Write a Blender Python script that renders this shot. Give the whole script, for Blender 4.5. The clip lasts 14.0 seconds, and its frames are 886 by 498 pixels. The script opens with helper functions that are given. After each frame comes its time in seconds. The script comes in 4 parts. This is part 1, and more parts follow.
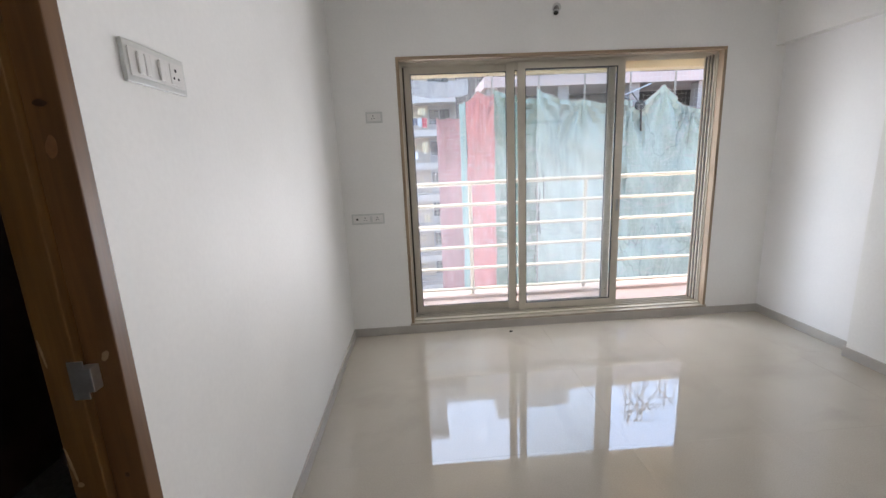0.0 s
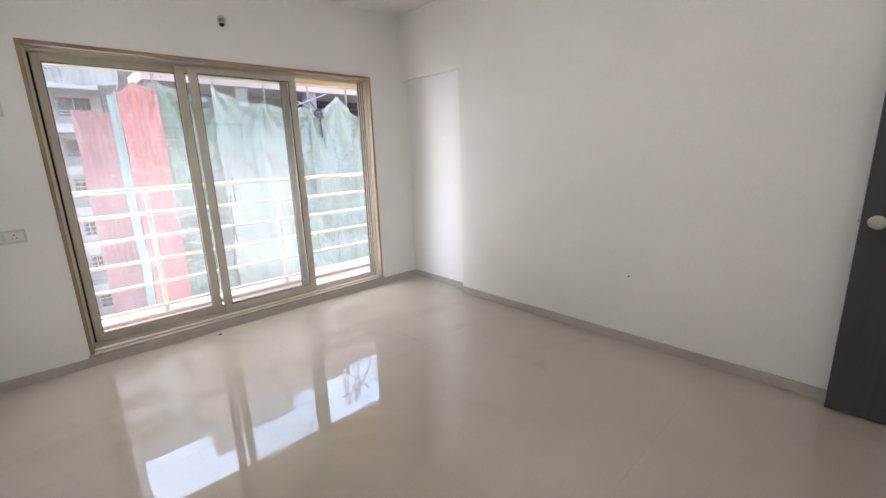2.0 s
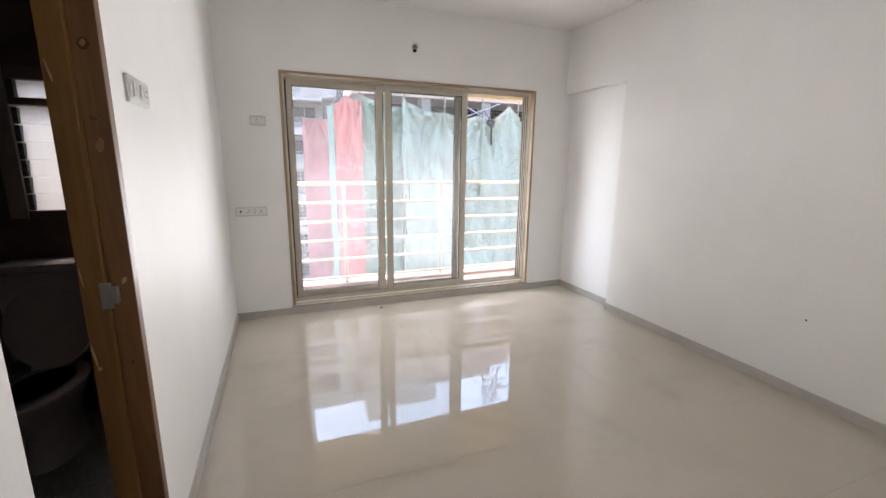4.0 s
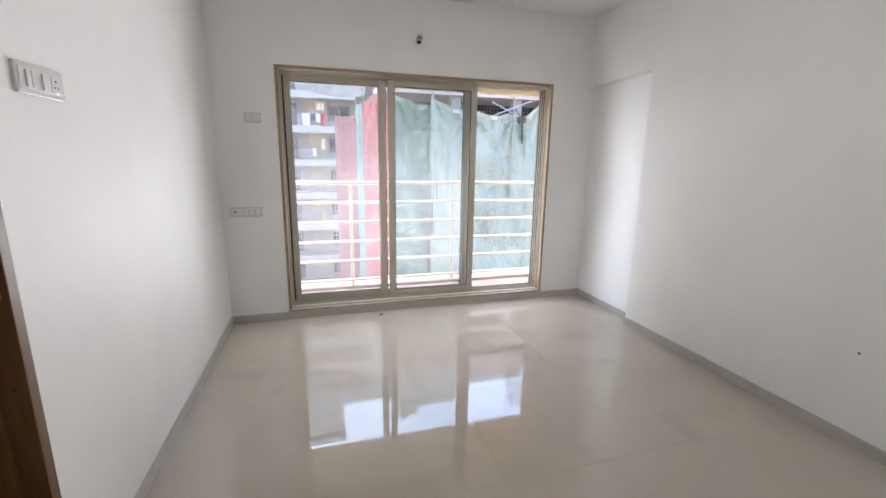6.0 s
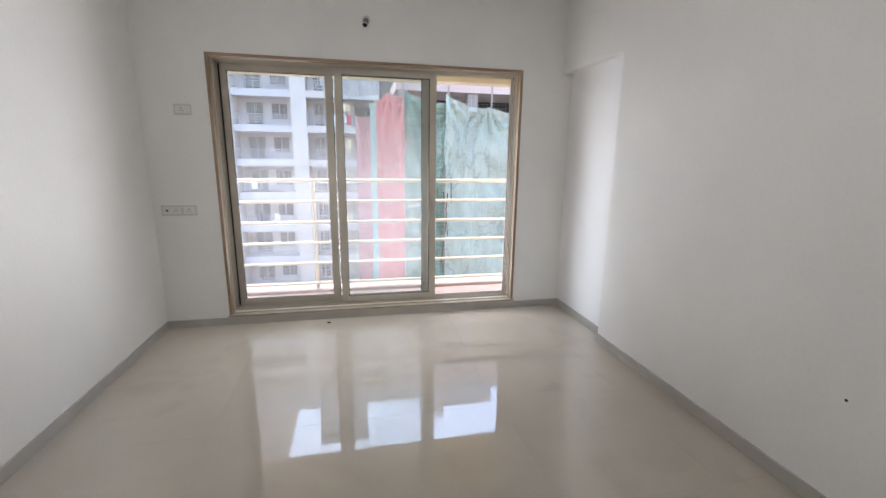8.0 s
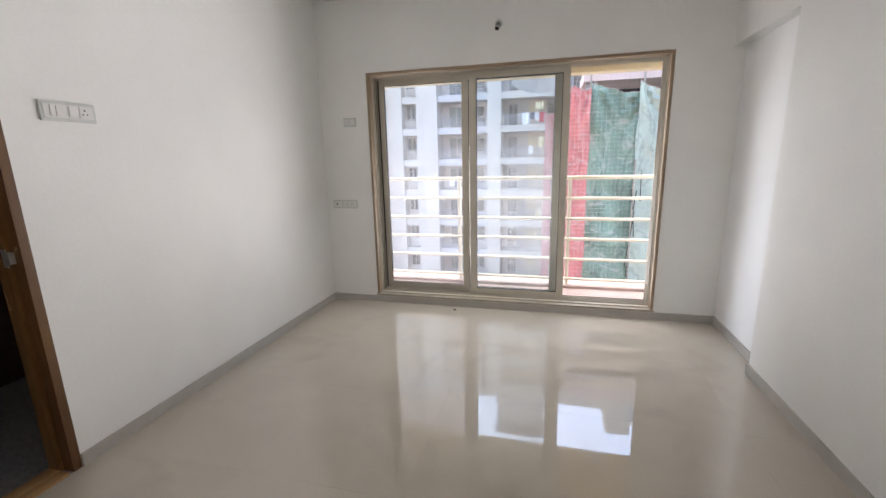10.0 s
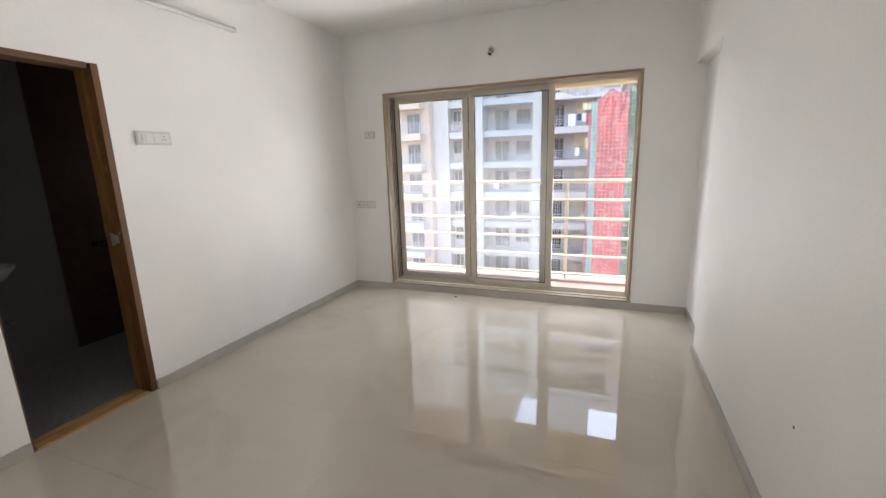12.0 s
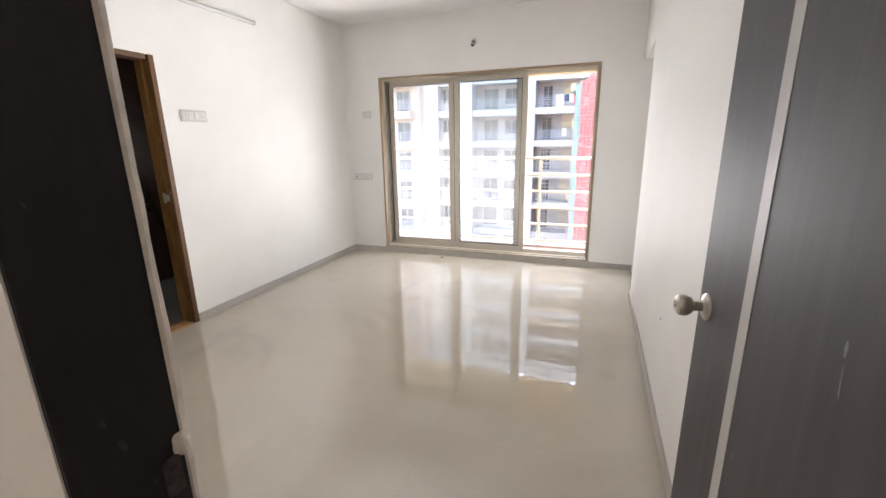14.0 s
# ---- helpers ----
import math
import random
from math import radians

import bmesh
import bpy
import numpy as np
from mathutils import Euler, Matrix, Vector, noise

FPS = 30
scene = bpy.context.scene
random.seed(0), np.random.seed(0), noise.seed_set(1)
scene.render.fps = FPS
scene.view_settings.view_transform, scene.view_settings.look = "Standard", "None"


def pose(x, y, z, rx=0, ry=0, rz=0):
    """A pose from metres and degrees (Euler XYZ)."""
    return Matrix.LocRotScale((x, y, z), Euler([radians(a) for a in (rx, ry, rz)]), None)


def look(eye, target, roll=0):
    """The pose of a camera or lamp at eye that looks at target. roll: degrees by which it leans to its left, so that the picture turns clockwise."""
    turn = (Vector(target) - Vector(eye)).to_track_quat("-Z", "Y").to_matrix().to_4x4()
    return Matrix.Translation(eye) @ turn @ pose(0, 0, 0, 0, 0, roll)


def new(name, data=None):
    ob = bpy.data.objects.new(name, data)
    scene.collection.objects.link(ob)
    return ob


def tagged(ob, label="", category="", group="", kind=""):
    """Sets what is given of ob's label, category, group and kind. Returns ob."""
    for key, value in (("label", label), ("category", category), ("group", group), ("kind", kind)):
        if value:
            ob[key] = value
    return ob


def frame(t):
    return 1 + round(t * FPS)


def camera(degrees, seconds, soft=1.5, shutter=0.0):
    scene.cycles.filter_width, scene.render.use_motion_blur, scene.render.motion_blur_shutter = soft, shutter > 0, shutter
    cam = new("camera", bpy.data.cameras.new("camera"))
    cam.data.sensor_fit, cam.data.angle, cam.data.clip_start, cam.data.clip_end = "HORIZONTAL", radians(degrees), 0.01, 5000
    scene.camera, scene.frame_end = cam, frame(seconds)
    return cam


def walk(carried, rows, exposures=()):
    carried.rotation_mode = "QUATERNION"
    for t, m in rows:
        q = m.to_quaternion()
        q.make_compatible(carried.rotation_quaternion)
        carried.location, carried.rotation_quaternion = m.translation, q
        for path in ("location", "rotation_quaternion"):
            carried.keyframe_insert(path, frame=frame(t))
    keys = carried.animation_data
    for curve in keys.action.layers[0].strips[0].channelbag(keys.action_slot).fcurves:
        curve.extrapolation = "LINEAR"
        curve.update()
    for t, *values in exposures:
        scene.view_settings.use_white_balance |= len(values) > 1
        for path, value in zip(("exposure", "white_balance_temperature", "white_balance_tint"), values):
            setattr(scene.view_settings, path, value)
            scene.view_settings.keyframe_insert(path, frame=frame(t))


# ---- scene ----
cam = camera(93.4, 14.0)
PATH = [
    (0, (0.615, -3.393, 1.447), (0.714, -1.439, 1.031), -2.6),
    (0.5, (0.501, -3.459, 1.434), (1.281, -1.664, 1.022), -2.6),
    (1, (0.521, -3.583, 1.457), (1.677, -2.008, 1.027), -1.9),
    (1.5, (0.521, -3.744, 1.456), (1.862, -2.326, 1.016), -1.7),
    (2, (0.479, -3.834, 1.454), (1.805, -2.407, 1.0), -1.9),
    (2.5, (0.425, -3.853, 1.461), (1.666, -2.359, 0.981), -0.8),
    (3, (0.427, -3.952, 1.435), (1.324, -2.226, 0.969), 1.6),
    (3.5, (0.438, -4.049, 1.45), (1.113, -2.226, 0.981), 1.6),
    (4, (0.442, -4.09, 1.467), (1.152, -2.266, 1.056), 0.7),
    (6.5, (0.976, -3.824, 1.476), (1.5, -1.94, 1.056), 1.0),
    (7, (1.17, -3.74, 1.431), (1.679, -1.851, 1.014), 1.1),
    (9.5, (2.077, -3.792, 1.448), (1.911, -1.845, 1.022), -0.9),
    (10, (2.186, -3.829, 1.441), (1.695, -1.937, 1.014), -1.3),
    (10.5, (2.397, -3.848, 1.439), (1.646, -2.053, 0.975), -0.9),
    (11, (2.659, -3.873, 1.458), (1.809, -2.114, 1.027), 0.1),
    (11.5, (2.745, -4.079, 1.471), (1.982, -2.273, 1.077), -0.7),
    (12, (2.827, -4.276, 1.478), (2.111, -2.454, 1.067), -1.8),
    (12.5, (2.904, -4.437, 1.473), (2.197, -2.617, 1.041), -2.1),
    (13, (2.912, -4.642, 1.483), (2.327, -2.783, 1.034), -1.0),
    (13.5, (2.949, -4.846, 1.482), (2.403, -2.979, 1.019), -0.7),
    (14, (3.101, -4.954, 1.466), (2.441, -3.135, 0.96), -1.0),
]
walk(cam, [(t, look(eye, target, roll)) for t, eye, target, roll in PATH], exposures=[(0, 3.07, 6150, 11), (1.0, 3.1, 6300, 12), (1.5, 3.22, 6350, 13), (2.0, 3.32, 6400, 13), (3.0, 3.36, 6400, 13), (4.0, 3.38, 6400, 13), (6.5, 3.2, 6150, 12), (9.5, 3.05, 6250, 11), (10.5, 3.19, 6450, 13), (12.5, 3.29, 6500, 11), (13.0, 3.42, 6500, 11), (13.5, 3.65, 6500, 11), (14, 3.8, 6450, 12)])

# ---- world, sun, large lights ----
world = bpy.data.worlds.new("sky")
scene.world = world
world.use_nodes = True
wn = world.node_tree
sky = wn.nodes.new("ShaderNodeTexSky")
sky.sky_type = 'NISHITA'
sky.sun_disc = False
sky.sun_elevation = radians(70)
sky.sun_rotation = radians(333)
sky.air_density, sky.dust_density = 1.3, 3.0
wn.nodes["Background"].inputs["Strength"].default_value = 0.115
wn.links.new(sky.outputs[0], wn.nodes["Background"].inputs["Color"])

sun = new("sun", bpy.data.lights.new("sun", 'SUN'))
sun.data.energy, sun.data.angle, sun.data.color = 0.55, radians(10), (1.0, 0.95, 0.87)
sun.matrix_world = look((-5, 10, 31), (0, 0, 0))

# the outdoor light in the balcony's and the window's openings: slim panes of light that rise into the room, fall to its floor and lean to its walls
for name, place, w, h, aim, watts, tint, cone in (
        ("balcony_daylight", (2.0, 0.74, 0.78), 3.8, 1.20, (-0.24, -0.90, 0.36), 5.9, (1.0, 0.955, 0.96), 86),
        ("window_daylight", (1.79, -0.12, 2.14), 2.4, 0.16, (0.0, -0.17, -0.985), 0.60, (0.98, 0.965, 0.98), 70),
        ("window_side_daylight", (2.52, 0.36, 1.05), 0.40, 1.90, (0.74, -0.67, 0.02), 0.27, (0.95, 0.97, 1.0), 66)):
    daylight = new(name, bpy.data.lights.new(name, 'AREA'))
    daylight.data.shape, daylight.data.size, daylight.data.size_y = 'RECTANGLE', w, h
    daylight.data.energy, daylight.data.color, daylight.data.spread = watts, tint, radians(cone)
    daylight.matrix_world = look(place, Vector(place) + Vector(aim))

# stand-in lamp for light from the room behind, in an unseen, added opening
behind = new("rear_room_fill", bpy.data.lights.new("rear_room_fill", 'AREA'))
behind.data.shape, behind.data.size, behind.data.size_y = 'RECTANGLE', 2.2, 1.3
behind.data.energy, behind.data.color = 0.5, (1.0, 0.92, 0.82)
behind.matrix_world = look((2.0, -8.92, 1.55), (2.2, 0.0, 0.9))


# ---- materials ----
def mat(name, color, rough=0.5, metal=0.0, vary=0.08, scale=6.0, bump=0.05, fine=120.0, spec=0.5, coat=0.0, island=0.0, stretch=(1, 1, 1)):
    """Paint-like surface: colour broken by coarse stains and fine grain, and a fine relief."""
    m = bpy.data.materials.new(name)
    m.use_nodes = True
    n, l = m.node_tree.nodes, m.node_tree.links
    b = n["Principled BSDF"]
    b.inputs["Roughness"].default_value, b.inputs["Metallic"].default_value = rough, metal
    b.inputs["Specular IOR Level"].default_value, b.inputs["Coat Weight"].default_value = spec, coat
    co = n.new("ShaderNodeTexCoord")
    mp = n.new("ShaderNodeMapping")
    mp.inputs["Scale"].default_value = stretch
    l.new(co.outputs["Object"], mp.inputs[0])
    big, small = n.new("ShaderNodeTexNoise"), n.new("ShaderNodeTexNoise")
    big.inputs["Scale"].default_value, big.inputs["Detail"].default_value = scale, 6
    small.inputs["Scale"].default_value, small.inputs["Detail"].default_value = fine, 3
    for t in (big, small):
        l.new(mp.outputs[0], t.inputs["Vector"])
    add = n.new("ShaderNodeMath")
    add.operation = 'MULTIPLY_ADD'
    add.inputs[1].default_value = 0.35
    l.new(small.outputs[0], add.inputs[0])
    l.new(big.outputs[0], add.inputs[2])
    ramp = n.new("ShaderNodeMapRange")
    ramp.inputs["From Min"].default_value, ramp.inputs["From Max"].default_value = 0.4, 0.95
    ramp.inputs["To Min"].default_value, ramp.inputs["To Max"].default_value = 1 - vary, 1 + vary
    l.new(add.outputs[0], ramp.inputs[0])
    mul = n.new("ShaderNodeVectorMath")
    mul.operation = 'SCALE'
    mul.inputs[0].default_value = color
    l.new(ramp.outputs[0], mul.inputs["Scale"])
    out = mul.outputs[0]
    if island:
        info, r2, m2 = n.new("ShaderNodeObjectInfo"), n.new("ShaderNodeMapRange"), n.new("ShaderNodeVectorMath")
        r2.inputs["To Min"].default_value, r2.inputs["To Max"].default_value = 1 - island, 1 + island
        m2.operation = 'SCALE'
        l.new(info.outputs["Random"], r2.inputs[0])
        l.new(out, m2.inputs[0])
        l.new(r2.outputs[0], m2.inputs["Scale"])
        out = m2.outputs[0]
    l.new(out, b.inputs["Base Color"])
    if bump:
        bp = n.new("ShaderNodeBump")
        bp.inputs["Strength"].default_value, bp.inputs["Distance"].default_value = bump, 0.01
        l.new(add.outputs[0], bp.inputs["Height"])
        l.new(bp.outputs[0], b.inputs["Normal"])
    return m


def wood(name, dark, light, rough=0.5, along=2, grain=14.0, coat=0.0, bump=0.15):
    """Wood with long grain along one axis."""
    m = bpy.data.materials.new(name)
    m.use_nodes = True
    n, l = m.node_tree.nodes, m.node_tree.links
    b = n["Principled BSDF"]
    co, mp = n.new("ShaderNodeTexCoord"), n.new("ShaderNodeMapping")
    s = [grain] * 3
    s[along] = grain * 0.06
    mp.inputs["Scale"].default_value = s
    l.new(co.outputs["Object"], mp.inputs[0])
    a, w = n.new("ShaderNodeTexNoise"), n.new("ShaderNodeTexNoise")
    a.inputs["Scale"].default_value, a.inputs["Detail"].default_value, a.inputs["Distortion"].default_value = 1.0, 8, 1.2
    w.inputs["Scale"].default_value, w.inputs["Detail"].default_value = 7.0, 4
    l.new(mp.outputs[0], a.inputs["Vector"])
    l.new(mp.outputs[0], w.inputs["Vector"])
    mx = n.new("ShaderNodeMath")
    mx.operation = 'MULTIPLY_ADD'
    mx.inputs[1].default_value = 0.4
    l.new(w.outputs[0], mx.inputs[0])
    l.new(a.outputs[0], mx.inputs[2])
    cr = n.new("ShaderNodeValToRGB")
    cr.color_ramp.elements[0].position, cr.color_ramp.elements[1].position = 0.45, 0.95
    cr.color_ramp.elements[0].color, cr.color_ramp.elements[1].color = (*dark, 1), (*light, 1)
    l.new(mx.outputs[0], cr.inputs[0])
    l.new(cr.outputs[0], b.inputs["Base Color"])
    b.inputs["Roughness"].default_value, b.inputs["Coat Weight"].default_value = rough, coat
    bp = n.new("ShaderNodeBump")
    bp.inputs["Strength"].default_value, bp.inputs["Distance"].default_value = bump, 0.004
    l.new(mx.outputs[0], bp.inputs["Height"])
    l.new(bp.outputs[0], b.inputs["Normal"])
    return m


def polished_floor(name):
    """Polished vitrified tiles: pale beige, faint cloudy veins, hairline joints, scuffs that dull the gloss."""
    m = bpy.data.materials.new(name)
    m.use_nodes = True
    n, l = m.node_tree.nodes, m.node_tree.links
    b = n["Principled BSDF"]
    co = n.new("ShaderNodeTexCoord")
    cloud, speck, scuff = n.new("ShaderNodeTexNoise"), n.new("ShaderNodeTexNoise"), n.new("ShaderNodeTexNoise")
    for t, s, d, k in ((cloud, 1.3, 7, 0.9), (speck, 160, 2, 0), (scuff, 2.2, 8, 1.6)):
        t.inputs["Scale"].default_value, t.inputs["Detail"].default_value, t.inputs["Distortion"].default_value = s, d, k
        l.new(co.outputs["Object"], t.inputs["Vector"])
    cr = n.new("ShaderNodeValToRGB")
    cr.color_ramp.elements[0].position, cr.color_ramp.elements[1].position = 0.3, 0.72
    cr.color_ramp.elements[0].color, cr.color_ramp.elements[1].color = (0.49, 0.447, 0.37, 1), (0.54, 0.495, 0.413, 1)
    l.new(cloud.outputs[0], cr.inputs[0])
    ms = n.new("ShaderNodeMapRange")
    ms.inputs["From Min"].default_value, ms.inputs["From Max"].default_value = 0.3, 0.7
    ms.inputs["To Min"].default_value, ms.inputs["To Max"].default_value = 0.95, 1.05
    l.new(speck.outputs[0], ms.inputs[0])
    sc = n.new("ShaderNodeVectorMath")
    sc.operation = 'SCALE'
    l.new(cr.outputs[0], sc.inputs[0])
    l.new(ms.outputs[0], sc.inputs["Scale"])
    # dull brownish smears and hairline joints between the tiles
    stain, sm, mix = n.new("ShaderNodeTexNoise"), n.new("ShaderNodeMapRange"), n.new("ShaderNodeMixRGB")
    stain.inputs["Scale"].default_value, stain.inputs["Detail"].default_value, stain.inputs["Distortion"].default_value = 1.1, 9, 2.4
    l.new(co.outputs["Object"], stain.inputs["Vector"])
    sm.inputs["From Min"].default_value, sm.inputs["From Max"].default_value, sm.inputs["To Max"].default_value = 0.55, 0.74, 0.30
    l.new(stain.outputs[0], sm.inputs[0])
    l.new(sm.outputs[0], mix.inputs[0])
    l.new(sc.outputs[0], mix.inputs[1])
    mix.inputs[2].default_value = (0.36, 0.32, 0.265, 1)
    joint, jm = n.new("ShaderNodeTexBrick"), n.new("ShaderNodeMixRGB")
    joint.offset = 0.0
    for key, value in (("Scale", 1.0), ("Mortar Size", 0.0009), ("Mortar Smooth", 0.2), ("Brick Width", 0.8), ("Row Height", 0.8)):
        joint.inputs[key].default_value = value
    l.new(co.outputs["Object"], joint.inputs["Vector"])
    jf = n.new("ShaderNodeMath")
    jf.operation = 'MULTIPLY'
    jf.inputs[1].default_value = 0.05
    l.new(joint.outputs["Fac"], jf.inputs[0])
    l.new(jf.outputs[0], jm.inputs[0])
    l.new(mix.outputs[0], jm.inputs[1])
    jm.inputs[2].default_value = (0.25, 0.22, 0.18, 1)
    l.new(jm.outputs[0], b.inputs["Base Color"])
    rr = n.new("ShaderNodeMapRange")
    rr.inputs["From Min"].default_value, rr.inputs["From Max"].default_value = 0.42, 0.75
    rr.inputs["To Min"].default_value, rr.inputs["To Max"].default_value = 0.004, 0.085
    l.new(scuff.outputs[0], rr.inputs[0])
    l.new(rr.outputs[0], b.inputs["Roughness"])
    b.inputs["IOR"].default_value = 1.62
    b.inputs["Specular IOR Level"].default_value = 0.95
    return m


def pane_glass(name, dust=0.2):
    """Clear glass under a film of dust."""
    m = bpy.data.materials.new(name)
    m.use_nodes = True
    n, l = m.node_tree.nodes, m.node_tree.links
    n.remove(n["Principled BSDF"])
    clear, gloss, dif, tr = n.new("ShaderNodeBsdfTransparent"), n.new("ShaderNodeBsdfGlossy"), n.new("ShaderNodeBsdfDiffuse"), n.new("ShaderNodeBsdfTranslucent")
    gloss.inputs["Roughness"].default_value = 0.02
    clear.inputs["Color"].default_value = (0.95, 0.97, 0.97, 1)
    dif.inputs["Color"].default_value = tr.inputs["Color"].default_value = (0.96, 0.945, 0.965, 1)
    fr = n.new("ShaderNodeFresnel")
    fr.inputs["IOR"].default_value = 1.45
    m1, m2, m3 = n.new("ShaderNodeMixShader"), n.new("ShaderNodeMixShader"), n.new("ShaderNodeMixShader")
    l.new(fr.outputs[0], m1.inputs[0])
    l.new(clear.outputs[0], m1.inputs[1])
    l.new(gloss.outputs[0], m1.inputs[2])
    m2.inputs[0].default_value = 0.95
    l.new(dif.outputs[0], m2.inputs[1])
    l.new(tr.outputs[0], m2.inputs[2])
    co, nz, mr = n.new("ShaderNodeTexCoord"), n.new("ShaderNodeTexNoise"), n.new("ShaderNodeMapRange")
    nz.inputs["Scale"].default_value, nz.inputs["Detail"].default_value, nz.inputs["Distortion"].default_value = 2.2, 7, 0.8
    l.new(co.outputs["Object"], nz.inputs["Vector"])
    mr.inputs["From Min"].default_value, mr.inputs["From Max"].default_value = 0.3, 0.75
    mr.inputs["To Min"].default_value, mr.inputs["To Max"].default_value = dust * 0.75, dust * 1.3
    l.new(nz.outputs[0], mr.inputs[0])
    l.new(mr.outputs[0], m3.inputs[0])
    l.new(m1.outputs[0], m3.inputs[1])
    l.new(m2.outputs[0], m3.inputs[2])
    l.new(m3.outputs[0], n["Material Output"].inputs[0])
    return m


def cloth(name, color, through_share=0.4, vary=0.25, scale=0.9, patch=0.55, crease=1.0):
    """Woven netting that lets part of the light through, streaked and faded."""
    m = mat(name, color, rough=0.85, vary=vary, scale=scale, bump=0.12, fine=14.0, spec=0.1, stretch=(1, 1, 0.35))
    n, l = m.node_tree.nodes, m.node_tree.links
    b = n["Principled BSDF"]
    tr, mx = n.new("ShaderNodeBsdfTranslucent"), n.new("ShaderNodeMixShader")
    src = b.inputs["Base Color"].links[0].from_socket
    l.new(src, tr.inputs["Color"])
    # worn pale patches and slanting creases
    co, nz, mr, pale = n.new("ShaderNodeTexCoord"), n.new("ShaderNodeTexNoise"), n.new("ShaderNodeMapRange"), n.new("ShaderNodeMixRGB")
    mp = n.new("ShaderNodeMapping")
    mp.inputs["Scale"].default_value, mp.inputs["Rotation"].default_value = (1.0, 1.0, 2.2), (0, 0.5, 0)
    l.new(co.outputs["Object"], mp.inputs[0])
    nz.inputs["Scale"].default_value, nz.inputs["Detail"].default_value, nz.inputs["Distortion"].default_value = 1.7, 6, 1.5
    l.new(mp.outputs[0], nz.inputs["Vector"])
    mr.inputs["From Min"].default_value, mr.inputs["From Max"].default_value, mr.inputs["To Max"].default_value = 0.56, 0.68, patch
    l.new(nz.outputs[0], mr.inputs[0])
    l.new(mr.outputs[0], pale.inputs[0])
    l.new(src, pale.inputs[1])
    pale.inputs[2].default_value = (0.62, 0.60, 0.56, 1)
    out = pale.outputs[0]
    # thin slanting crease lines, dark and light, and a coarse weave of dirt
    # the crease tones paint fold shade and fold highlights into the colour
    for size, lean, width, share, tone in ((0.75, 0.55, 0.016, 0.60, (0.10, 0.12, 0.11, 1)), (0.9, -0.7, 0.020, 0.30, (0.78, 0.79, 0.76, 1)), (2.6, 0.2, 0.030, 0.30, (0.16, 0.18, 0.17, 1))):
        mp2, line, far_off, band, layer = n.new("ShaderNodeMapping"), n.new("ShaderNodeTexNoise"), n.new("ShaderNodeMath"), n.new("ShaderNodeMapRange"), n.new("ShaderNodeMixRGB")
        mp2.inputs["Scale"].default_value, mp2.inputs["Rotation"].default_value, mp2.inputs["Location"].default_value = (1.0, 1.0, 0.45), (0, lean, 0), (size * 3, 0, 1)
        l.new(co.outputs["Object"], mp2.inputs[0])
        line.inputs["Scale"].default_value, line.inputs["Detail"].default_value, line.inputs["Distortion"].default_value = size, 3, 0.6
        l.new(mp2.outputs[0], line.inputs["Vector"])
        far_off.operation = 'SUBTRACT'
        far_off.inputs[1].default_value = 0.5
        l.new(line.outputs[0], far_off.inputs[0])
        size_of = n.new("ShaderNodeMath")
        size_of.operation = 'ABSOLUTE'
        l.new(far_off.outputs[0], size_of.inputs[0])
        band.inputs["From Max"].default_value, band.inputs["To Min"].default_value, band.inputs["To Max"].default_value = width, share * crease, 0.0
        l.new(size_of.outputs[0], band.inputs[0])
        l.new(band.outputs[0], layer.inputs[0])
        l.new(out, layer.inputs[1])
        layer.inputs[2].default_value = tone
        out = layer.outputs[0]
    l.new(out, b.inputs["Base Color"])
    l.new(out, tr.inputs["Color"])
    mx.inputs[0].default_value = through_share
    l.new(b.outputs[0], mx.inputs[1])
    l.new(tr.outputs[0], mx.inputs[2])
    l.new(mx.outputs[0], n["Material Output"].inputs[0])
    return m


PAINT = mat("wall_paint", (0.872, 0.866, 0.836), rough=0.58, vary=0.055, scale=1.3, bump=0.16, fine=55, spec=0.3)
CEIL = mat("ceiling_paint", (0.86, 0.85, 0.83), rough=0.8, vary=0.02, scale=1.2, bump=0.06, fine=60, spec=0.2)
GROUT = mat("tile_grout", (0.47, 0.43, 0.365), rough=0.6, vary=0.2, scale=20)
FLOOR = polished_floor("polished_floor_tile")
SKIRT = mat("skirting_tile", (0.47, 0.445, 0.405), rough=0.3, vary=0.10, scale=5, bump=0.03, fine=160)
SILL = mat("sill_stone", (0.42, 0.37, 0.30), rough=0.45, vary=0.18, scale=9, bump=0.08, fine=140)
ALU = mat("champagne_aluminium", (0.57, 0.525, 0.435), rough=0.42, metal=0.1, vary=0.07, scale=12, bump=0.02, fine=300)
TRACK = mat("dark_track", (0.07, 0.055, 0.04), rough=0.6, vary=0.15, scale=12)
GASKET = mat("rubber_gasket", (0.03, 0.03, 0.03), rough=0.7, vary=0.1)
WOODTRIM = wood("tan_window_trim", (0.22, 0.15, 0.09), (0.42, 0.32, 0.21), rough=0.5, along=2, grain=20)
WOODTRIM_X = wood("tan_window_trim_across", (0.22, 0.15, 0.09), (0.42, 0.32, 0.21), rough=0.5, along=0, grain=20)
TEAK = wood("varnished_teak", (0.085, 0.038, 0.012), (0.17, 0.082, 0.025), rough=0.5, along=2, grain=16, coat=0.05)
TEAK_LIGHT = wood("yellow_varnished_teak", (0.11, 0.052, 0.011), (0.20, 0.10, 0.024), rough=0.5, along=2, grain=16, coat=0.05)
TEAK_HEAD = wood("varnished_teak_head", (0.09, 0.045, 0.022), (0.17, 0.09, 0.045), rough=0.5, along=1, grain=16)
TEAK_Y = wood("varnished_teak_lengthways", (0.22, 0.11, 0.04), (0.44, 0.27, 0.12), rough=0.45, along=1, grain=16)
